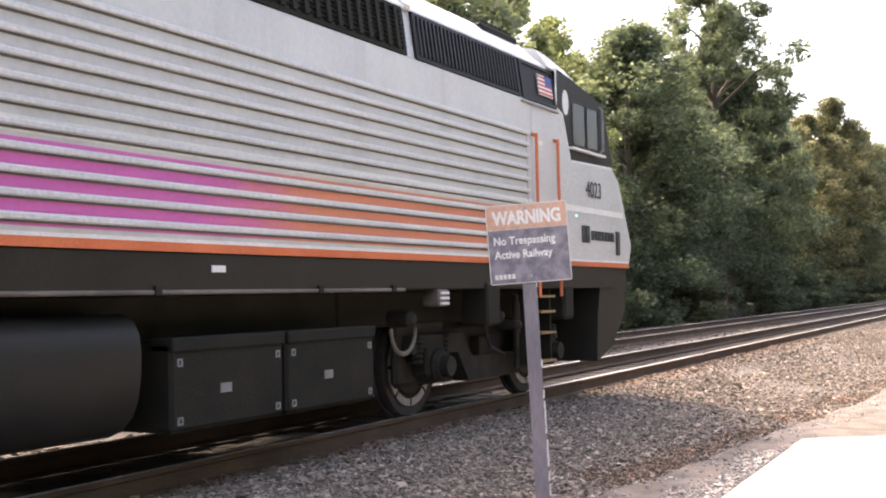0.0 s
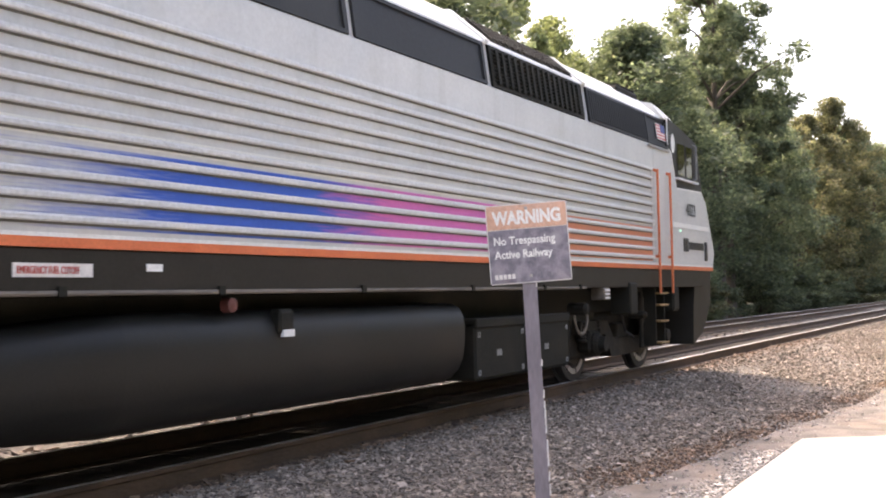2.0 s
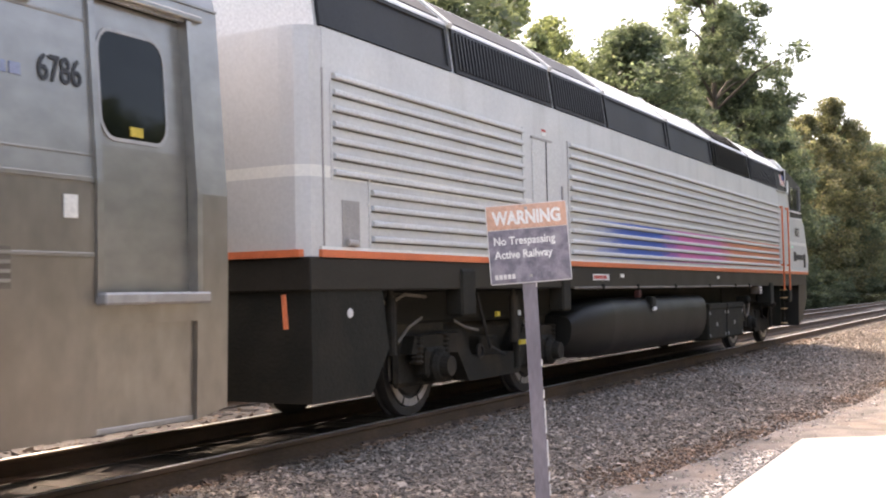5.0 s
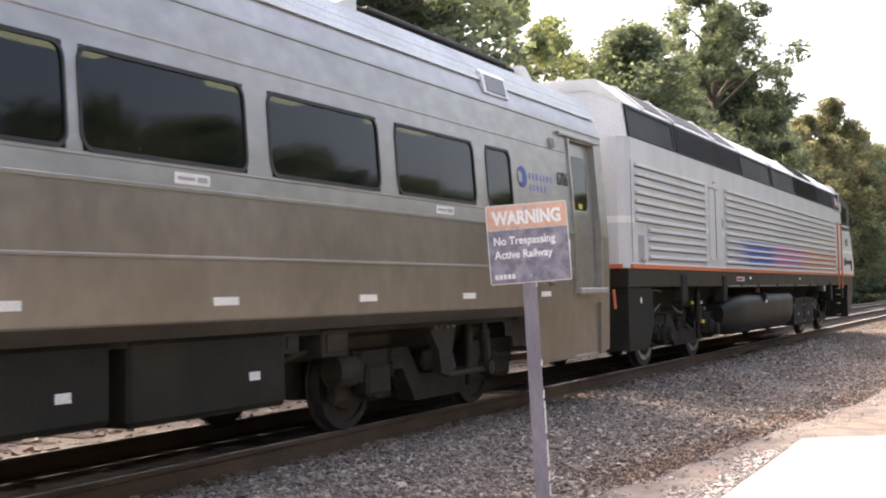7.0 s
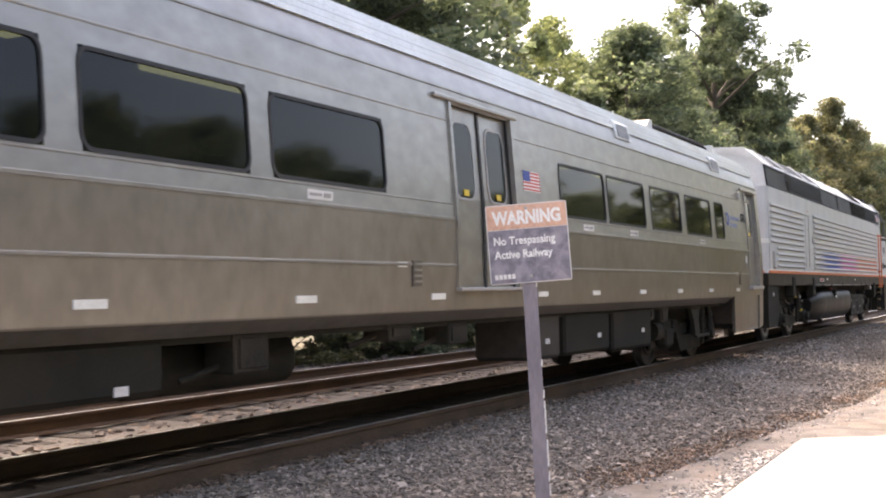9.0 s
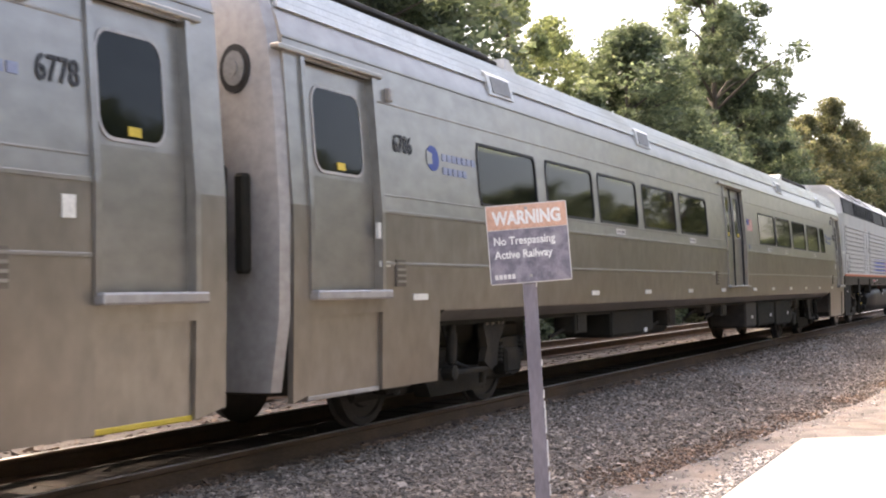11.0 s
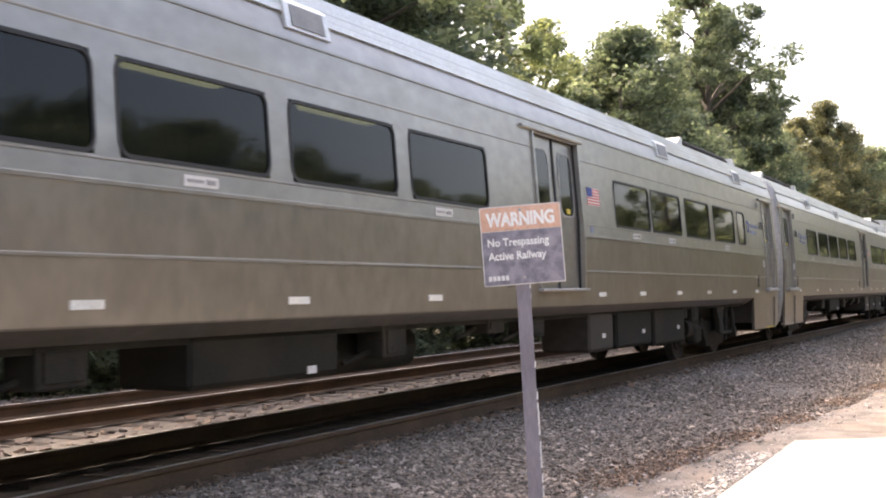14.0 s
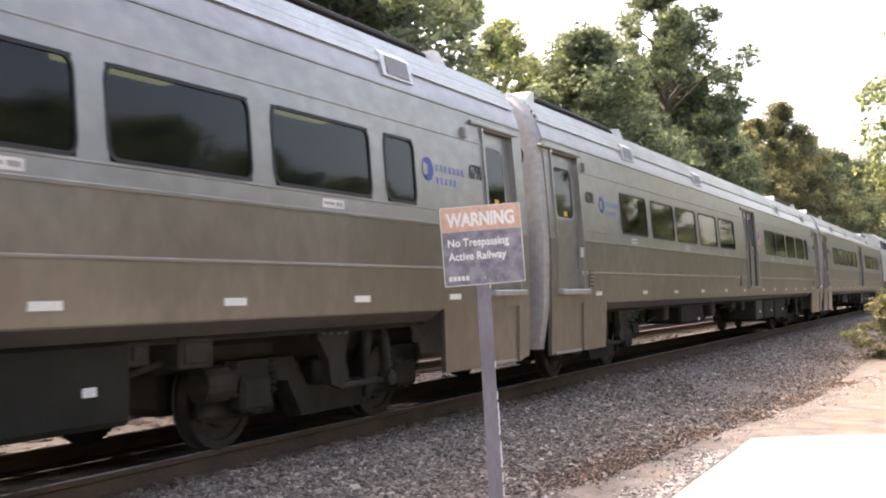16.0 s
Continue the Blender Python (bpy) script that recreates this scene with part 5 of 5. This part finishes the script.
        part("door_header", Solid().box(lx(a) - 0.32, lx(b) + 0.12, -1.56, -1.48, 2.345, 2.375, 0.006), STEEL, C)
    for a, b in (front_door, rear_door):
        part("threshold", Solid().box(lx(a) - 0.02, lx(b) + 0.04, -1.68, -1.55, 0.945, 1.0, 0.01), STEEL_END, C, "worn step plate")
        lower = Solid().rings([leaning([(lx(a), 0.40), (lx(b), 0.40), (lx(b), 0.945), (lx(a), 0.945)], -1, -0.03), leaning([(lx(a), 0.40), (lx(b), 0.40), (lx(b), 0.945), (lx(a), 0.945)], -1, -0.07)])
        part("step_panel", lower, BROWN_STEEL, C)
        part("step_edge", Solid().box(lx(a), lx(b), -1.55, -1.44, 0.375, 0.405, 0.006), STEEL_END, C, "worn bottom step edge")
    part("door_sill", Solid().box(lx(-19.40), lx(-17.94), -1.66, -1.56, 0.985, 1.01, 0.005), STEEL_END, C)
    # body ends with round lamp, diaphragm
    for x, c in ((F, 1), (Rr, -1)):
        e = Solid()
        prof_e = [(-1.47, 0.44), (-1.56, 0.86), (-1.575, 1.45), (-1.53, 2.10), (-1.47, 2.48), (-1.40, 2.66), (-1.15, 2.84), (0, 2.93), (1.15, 2.84), (1.40, 2.66), (1.47, 2.48), (1.53, 2.10), (1.575, 1.45), (1.56, 0.86), (1.47, 0.44)]
        e.rings([[(lx(x), y, z) for y, z in prof_e], [(lx(x) + 0.07 * c, y * 0.97, z if z < 1 else 1 + (z - 1) * 0.985) for y, z in prof_e], [(lx(x) + 0.10 * c, y * 0.90, z if z < 1 else 1 + (z - 1) * 0.95) for y, z in prof_e]])
        part("end_wall", e, STEEL_END, C, "pale rounded car end", True)
        cx = lx(x) + 0.10 * c
        part("diaphragm", Solid().box(min(cx, cx + 0.32 * c), max(cx, cx + 0.32 * c), -0.55, 0.55, 0.95, 2.35, 0.04), GASKET, C, "black rubber gangway")
        part("end_post", Solid().box(min(cx, cx + 0.20 * c), max(cx, cx + 0.20 * c), -1.08, -0.90, 1.05, 1.72, 0.02).box(min(cx, cx + 0.10 * c), max(cx, cx + 0.10 * c), -1.30, -1.20, 1.10, 1.66, 0.02), UNDER, C)
        ring = Solid().tube((cx - 0.01 * c, -1.16, 2.26), (cx + 0.02 * c, -1.16, 2.26), 0.14, 20)
        lamp = part("end_lamp", ring, GASKET, C, "round end lamp with black rim")
        part("lens", Solid().tube((cx, -1.16, 2.26), (cx + 0.030 * c, -1.16, 2.26), 0.10, 16).tube((cx, -1.16, 2.26), (cx + 0.045 * c, -1.16, 2.26), 0.045, 12), VENT_GREY, lamp)
        part("hose", Solid().tube((cx, -0.85, 0.95), (cx + 0.25 * c, -0.85, 0.60), 0.035, 8).tube((cx, -0.7, 0.92), (cx + 0.25 * c, -0.7, 0.70), 0.03, 8), GASKET, C)
        part("coupler", Solid().box(min(cx, cx + 0.45 * c), max(cx, cx + 0.45 * c), -0.14, 0.14, 0.45, 0.75, 0.03), UNDER, C)
    # small fittings on the side
    for x in (-8.43, -10.30, -12.10, -13.88, -15.70, -17.35, -19.75 + 0.0, -21.80, -23.92, -26.0, -28.0, -30.35):
        y = car_side_y(0.95)
        part("reflector", Solid().box(lx(x) - 0.13, lx(x) + 0.13, -y - 0.008, -y + 0.01, 0.93, 0.972), REFLECT, C)
    for x in (-10.75, -14.2, -21.6, -25.0, -15.9, -28.5):
        y = car_side_y(1.55)
        pl = part("notice", Solid().box(lx(x) - 0.17, lx(x) + 0.17, -y - 0.006, -y + 0.01, 1.52, 1.575), SIGN_WHITE, C)
        part("notice_print", Solid().box(lx(x) - 0.14, lx(x) + 0.02, -y - 0.009, -y, 1.54, 1.556).box(lx(x) + 0.05, lx(x) + 0.14, -y - 0.009, -y, 1.535, 1.56), GREY_INK, pl)
    for x in (-8.25, -20.15, -30.7):
        y = car_side_y(1.12)
        lv = part("louvre", Solid().box(lx(x) - 0.08, lx(x) + 0.08, -y - 0.012, -y + 0.01, 1.02, 1.19), PIPE, C, "small dark louvre")
        for k in range(4):
            part("slat", Solid().box(lx(x) - 0.07, lx(x) + 0.07, -y - 0.022, -y, 1.045 + 0.038 * k, 1.06 + 0.038 * k), STEEL, lv)
        part("louvre_tag", Solid().box(lx(x) - 0.32, lx(x) - 0.16, -y - 0.006, -y + 0.01, 1.145, 1.18), REFLECT, C)
    part("blue_sticker", panel_on_side([(lx(-17.72), 1.53), (lx(-17.62), 1.53), (lx(-17.62), 1.59), (lx(-17.72), 1.59)], 0.006, 0.01), FADED_BLUE, C)
    for x in (-7.75, -31.0):
        part("door_tag", Solid().box(lx(x) - 0.05, lx(x) + 0.05, -1.607, -1.58, 1.32, 1.42), REFLECT, C)
    for x in (-8.02, -30.75):
        y = car_side_y(2.28)
        part("indicator_lamp", Solid().box(lx(x) - 0.03, lx(x) + 0.03, -y - 0.05, -y + 0.01, 2.21, 2.30, 0.01), STEEL_END, C)
    # flag and operator's mark
    y = car_side_y(1.87)
    fl = part("flag", panel_on_side([(lx(-17.76), 1.79), (lx(-17.32), 1.79), (lx(-17.32), 1.955), (lx(-17.76), 1.955)], 0.006, 0.01), WHITE_LINE, C, "small striped flag")
    st = Solid()
    for k in range(6):
        z = 1.79 + 0.165 * (2 * k + 0.5) / 12.0
        xa = -17.76 if k < 3 else -17.57
        st.rings([leaning([(lx(xa), z), (lx(-17.32), z), (lx(-17.32), z + 0.0135), (lx(xa), z + 0.0135)], -1, 0.006), leaning([(lx(xa), z), (lx(-17.32), z), (lx(-17.32), z + 0.0135), (lx(xa), z + 0.0135)], -1, 0.010)])
    part("flag_stripes", st, RED, fl)
    part("flag_canton", panel_on_side([(lx(-17.76), 1.872), (lx(-17.58), 1.872), (lx(-17.58), 1.955), (lx(-17.76), 1.955)], 0.011, 0.006), NAVY, fl)
    for x, bar in ((-8.93, -8.74), (-30.02, -29.84)):
        n = 22
        disc = panel_on_side([(lx(x) + 0.115 * math.cos(a * math.tau / n), 1.90 + 0.088 * math.sin(a * math.tau / n)) for a in range(n)], 0.006, 0.01)
        mk = part("operator_disc", disc, NAVY, C, "blue disc of the operator's mark")
        part("disc_gap", panel_on_side([(lx(x) - 0.115, 1.85), (lx(x) - 0.02, 1.86), (lx(x) - 0.02, 1.93), (lx(x) - 0.115, 1.95)], 0.009, 0.005), STEEL, mk)
        b2 = Solid()
        for xa, xb, z in ((0, 0.68, 1.895), (0, 0.46, 1.80)):
            k = xa
            while k < xb:
                q = [(lx(bar + k), z), (lx(bar + k + 0.075), z), (lx(bar + k + 0.075), z + 0.05), (lx(bar + k), z + 0.05)]
                b2.rings([leaning(q, -1, 0.0), leaning(q, -1, 0.007)])
                k += 0.10
        tagged(part("operator_mark", b2, FADED_BLUE, C, "faded blue bars of the operator's name"), kind="stuff")
    # underframe
    part("underframe", Solid().box(lx(-30.0), lx(-8.7), -1.38, 1.38, 0.74, 0.90), UNDER, C)
    for x0, x1 in ((-12.2, -8.2), (-30.6, -26.6)):
        part("bolster", Solid().box(lx(x0), lx(x1), -0.9, 0.9, 0.55, 0.80, 0.03), UNDER, C)
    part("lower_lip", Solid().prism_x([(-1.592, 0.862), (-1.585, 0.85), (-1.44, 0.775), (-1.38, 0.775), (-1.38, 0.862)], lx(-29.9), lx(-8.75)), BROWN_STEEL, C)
    for x0, x1, z0 in ((-14.58, -12.95, 0.36), (-16.26, -14.72, 0.39), (-17.32, -16.42, 0.39), (-24.9, -23.1, 0.50)):
        b = part("equipment_box", Solid().box(lx(x0), lx(x1), -1.40, -0.72, z0, 0.78, 0.03), WHEEL if x0 == -17.32 else UNDER, C, "dark underfloor equipment box")
        part("box_plate", Solid().box(lx(x1) - 0.45, lx(x1) - 0.33, -1.407, -1.39, 0.52, 0.565), SIGN_WHITE, b)
    part("air_tank", Solid().tube((lx(-23.0), -0.9, 0.60), (lx(-21.2), -0.9, 0.60), 0.15, 16), UNDER, C, smooth=True)
    part("air_pipe", Solid().tube((lx(-29.5), -1.36, 0.79), (lx(-9.0), -1.36, 0.79), 0.02, 8), PIPE, C)
    for x0, x1, z0, z1 in ((-13.0, -12.78, 0.64, 0.77), (-12.48, -12.1, 0.60, 0.77), (-19.2, -18.8, 0.60, 0.76), (-20.3, -19.9, 0.66, 0.78), (-22.4, -22.0, 0.56, 0.78), (-26.2, -25.8, 0.58, 0.78)):
        b = part("valve_box", Solid().box(lx(x0), lx(x1), -1.40, -1.12, z0, z1, 0.012).box(lx(x0) + 0.05, lx(x1) - 0.05, -1.415, -1.39, z0 + 0.03, z1 - 0.03, 0.004), TRUCK, C)
        part("valve_pipe", Solid().tube((lx(x0), -1.25, z0 + 0.04), (lx(x0) - 0.35, -1.2, z0 - 0.02), 0.018, 6), TRUCK, b)
        part("valve_pipe", Solid().tube((lx(x1), -1.28, z1 - 0.03), (lx(x1) + 0.3, -1.28, z1 - 0.01), 0.016, 6), TRUCK, b)
    for xc, c in ((-9.95, 1), (-28.75, -1)):
        side_frame(C, lx(xc), 1.28, 0.367, -1.02, loco=False)
        for dx in (-1.28, 1.28):
            wheelset(C, lx(xc + dx), 0.42, False)
        # bolster hanger, damper and the bar between them

        def bx(x):
            return lx(xc + c * x)

        h = part("bolster_hanger", Solid().prism_y([(bx(-0.68), 0.80), (bx(-0.14), 0.80), (bx(-0.16), 0.70), (bx(-0.24), 0.55), (bx(-0.16), 0.44), (bx(-0.30), 0.37), (bx(-0.46), 0.40), (bx(-0.50), 0.56), (bx(-0.66), 0.70)], -1.34, -1.26), TRUCK, C, "cast bolster hanger with two rows of bolts")
        for k in range(4):
            for z in (0.765, 0.735):
                part("bolt", Solid().lathe_y(bx(-0.60 + 0.125 * k), z, [(-1.33, 0.022), (-1.36, 0.018), (-1.365, 0.003)], 8), PIPE, h)
        d = part("damper", Solid().tube((bx(0.48), -1.32, 0.80), (bx(0.55), -1.32, 0.38), 0.035, 10).tube((bx(0.50), -1.32, 0.68), (bx(0.54), -1.32, 0.46), 0.055, 10), TRUCK, C)
        part("eye", Solid().lathe_y(bx(0.56), 0.39, [(-1.26, 0.07), (-1.38, 0.065), (-1.39, 0.02)], 12), TRUCK, d)
        part("tie_bar", Solid().box(min(bx(-0.3), bx(0.6)), max(bx(-0.3), bx(0.6)), -1.33, -1.27, 0.36, 0.40, 0.01), TRUCK, C)
        for a, b in ((0.05, 0.40), (0.98, 1.34)):
            part("side_bearer", Solid().box(min(bx(a), bx(b)), max(bx(a), bx(b)), -1.44, -1.30, 0.795, 0.835, 0.012), STEEL_END, C, "worn pale bearer plate")
        part("brake_cylinder", Solid().tube((bx(-1.9), -1.05, 0.48), (bx(-1.55), -1.05, 0.48), 0.11, 14).tube((bx(-1.55), -1.05, 0.48), (bx(-1.2), -1.05, 0.46), 0.03, 8), TRUCK, C)
    return C


def whole_train():
    locomotive()
    first = passenger_car()
    own = [w for w in WHEELSETS if w[0].parent == first]
    cars = [first]
    for k in (1, 2):
        c = copy_thing(first, pose(0, 0, 0))
        cars.append(c)
        subs = [o for o in c.children if o.name.startswith("wheelset")]
        for (w, x, r), o in zip(own, subs):
            WHEELSETS.append((o, x, r))
    for k, (c, number) in enumerate(zip(cars, ("6786", "6778", "6790"))):
        VEHICLES.append((c, CAR0 - 26.6 * k))
        c["label"] = "brushed stainless-steel passenger car, number " + number + ", with dark windows"
        if k == 1:  # one car has its front step painted
            edge = next(o for o in c.children if o.name.startswith("step_edge"))
            edge.data = edge.data.copy()
            edge.data.materials[0] = YELLOW
            edge["label"] = "yellow-painted bottom step edge"
        for x in (-7.95, -30.72):
            lettering("fleet_number", number, 0.165, INK, c, (x - CAR0, -(car_side_y(1.895) + 0.008), 1.895), (86.1, 0, 0), wide=0.98, bold=0.0014)


whole_train()


# ---- warning sign ----
def warning_sign():
    d, away = 6.6, 6.04
    fx, fy = 0.9104, 0.4138  # from the path towards the sign
    cx, cy, tz = away * fx, SIDE + away * fy, 0.9587
    S = thing("warning_sign", "faded orange and grey warning sign on a slim post", "sign", cx, cy, -0.33)
    board_part, board_text = functools.partial(part, space=EVEN), functools.partial(lettering, space=EVEN)
    post = Solid()
    h0, h1 = 0.0, tz + d * 0.012 + 0.25
    px, py = fy, -fx  # along the sign's face, to the right seen from the path
    w, t = 0.030, 0.014

    def along(a, b, z):
        return (a * px + b * fx, a * py + b * fy, z)

    rows = []
    for z, off in ((h0 - 0.2, 0.055), (h1, 0.0)):
        rows.append([along(off - w, 0.0, z), along(off + w, 0.0, z), along(off + w, 0.035, z), along(off + w * 0.55, 0.035, z), along(off + w * 0.55, 0.012, z), along(off - w * 0.55, 0.012, z), along(off - w * 0.55, 0.035, z), along(off - w, 0.035, z)])
    post.rings(rows)
    board_part("post", post, POST, S)
    chips = Solid()
    rng = random.Random(8)
    for i in range(16):
        z = rng.uniform(0.3, h1 - 0.05)
        off = 0.055 * (1 - (z - h0) / (h1 - h0)) + w
        l = rng.uniform(0.01, 0.045)
        chips.rings([[along(off - 0.006, -0.002, z), along(off + 0.001, -0.002, z), along(off + 0.001, 0.01, z), along(off - 0.006, 0.01, z)], [along(off - 0.004, -0.002, z + l), along(off + 0.001, -0.002, z + l), along(off + 0.001, 0.01, z + l), along(off - 0.004, 0.01, z + l)]])
    tagged(board_part("paint_chips", chips, SIGN_WHITE, S, "bare pale spots along the post's edge"), kind="stuff")
    # board, turned a little and leaning like the post
    bw, bh = 0.345, 0.338
    bmat = Matrix(((px, fx, 0), (py, fy, 0), (0, 0, 1))).to_4x4()
    mount = Matrix.Translation((along(0.0, -0.006, 0)[0] * EVEN[0], along(0.0, -0.006, 0)[1] * EVEN[0], (tz + 0.25 + d * 0.0325) * EVEN[0])) @ bmat @ pose(0, 0, 0, 0, -3.3, 0)
    sheet = board_part("board", Solid().prism_y(round_rect(-bw / 2, bw / 2, -bh / 2, bh / 2, 0.008), -0.006, 0.0), SIGN_WHITE, S)
    sheet.matrix_basis = mount
    board_part("orange_field", Solid().box(-bw / 2 + 0.004, bw / 2 - 0.004, -0.008, -0.005, bh / 2 - 0.105, bh / 2 - 0.004), SIGN_ORANGE, sheet)
    board_part("grey_field", Solid().box(-bw / 2 + 0.004, bw / 2 - 0.004, -0.008, -0.005, -bh / 2 + 0.004, bh / 2 - 0.108), SIGN_GREY, sheet)
    board_text("heading", "WARNING", 0.077, WHITE_LINE, sheet, (-0.143, -0.009, bh / 2 - 0.083), wide=0.77, bold=0.0034)
    board_text("wording", "No Trespassing", 0.047, WHITE_LINE, sheet, (-0.148, -0.009, bh / 2 - 0.170), wide=0.88, bold=0.0011)
    board_text("wording", "Active Railway", 0.047, WHITE_LINE, sheet, (-0.146, -0.009, bh / 2 - 0.228), wide=0.88, bold=0.0011)
    br = Solid()
    for k in range(5):
        br.box(-0.152 + 0.018 * k, -0.138 + 0.018 * k, -0.010, -0.007, -bh / 2 + 0.022, -bh / 2 + 0.042)
    board_part("small_print", br, SIGN_WHITE, sheet)
    for z in (bh / 2 - 0.02, -bh / 2 + 0.03):
        board_part("bolt", Solid().lathe_y(0, z, [(-0.005, 0.008), (-0.012, 0.007), (-0.013, 0.001)], 8, 1.0, 1.0), STEEL_END, sheet)
    return S


warning_sign()
all_stones()


def motions():
    """The train gathers speed to +x; the wheels roll with it."""
    ts = [0.25 * i for i in range(65)]
    for ob, x0 in VEHICLES:
        walk(ob, [(t, pose(TRAIN_X + (x0 + run(t)) * TRAIN[0], 0, 0)) for t in ts])
    rolls = [i / 15 for i in range(241)]
    for ob, x, r in WHEELSETS:
        walk(ob, [(t, pose(x * TRAIN[0], 0, RAIL + r, 0, math.degrees(run(t) * TRAIN[0] / r), 0)) for t in rolls])


motions()
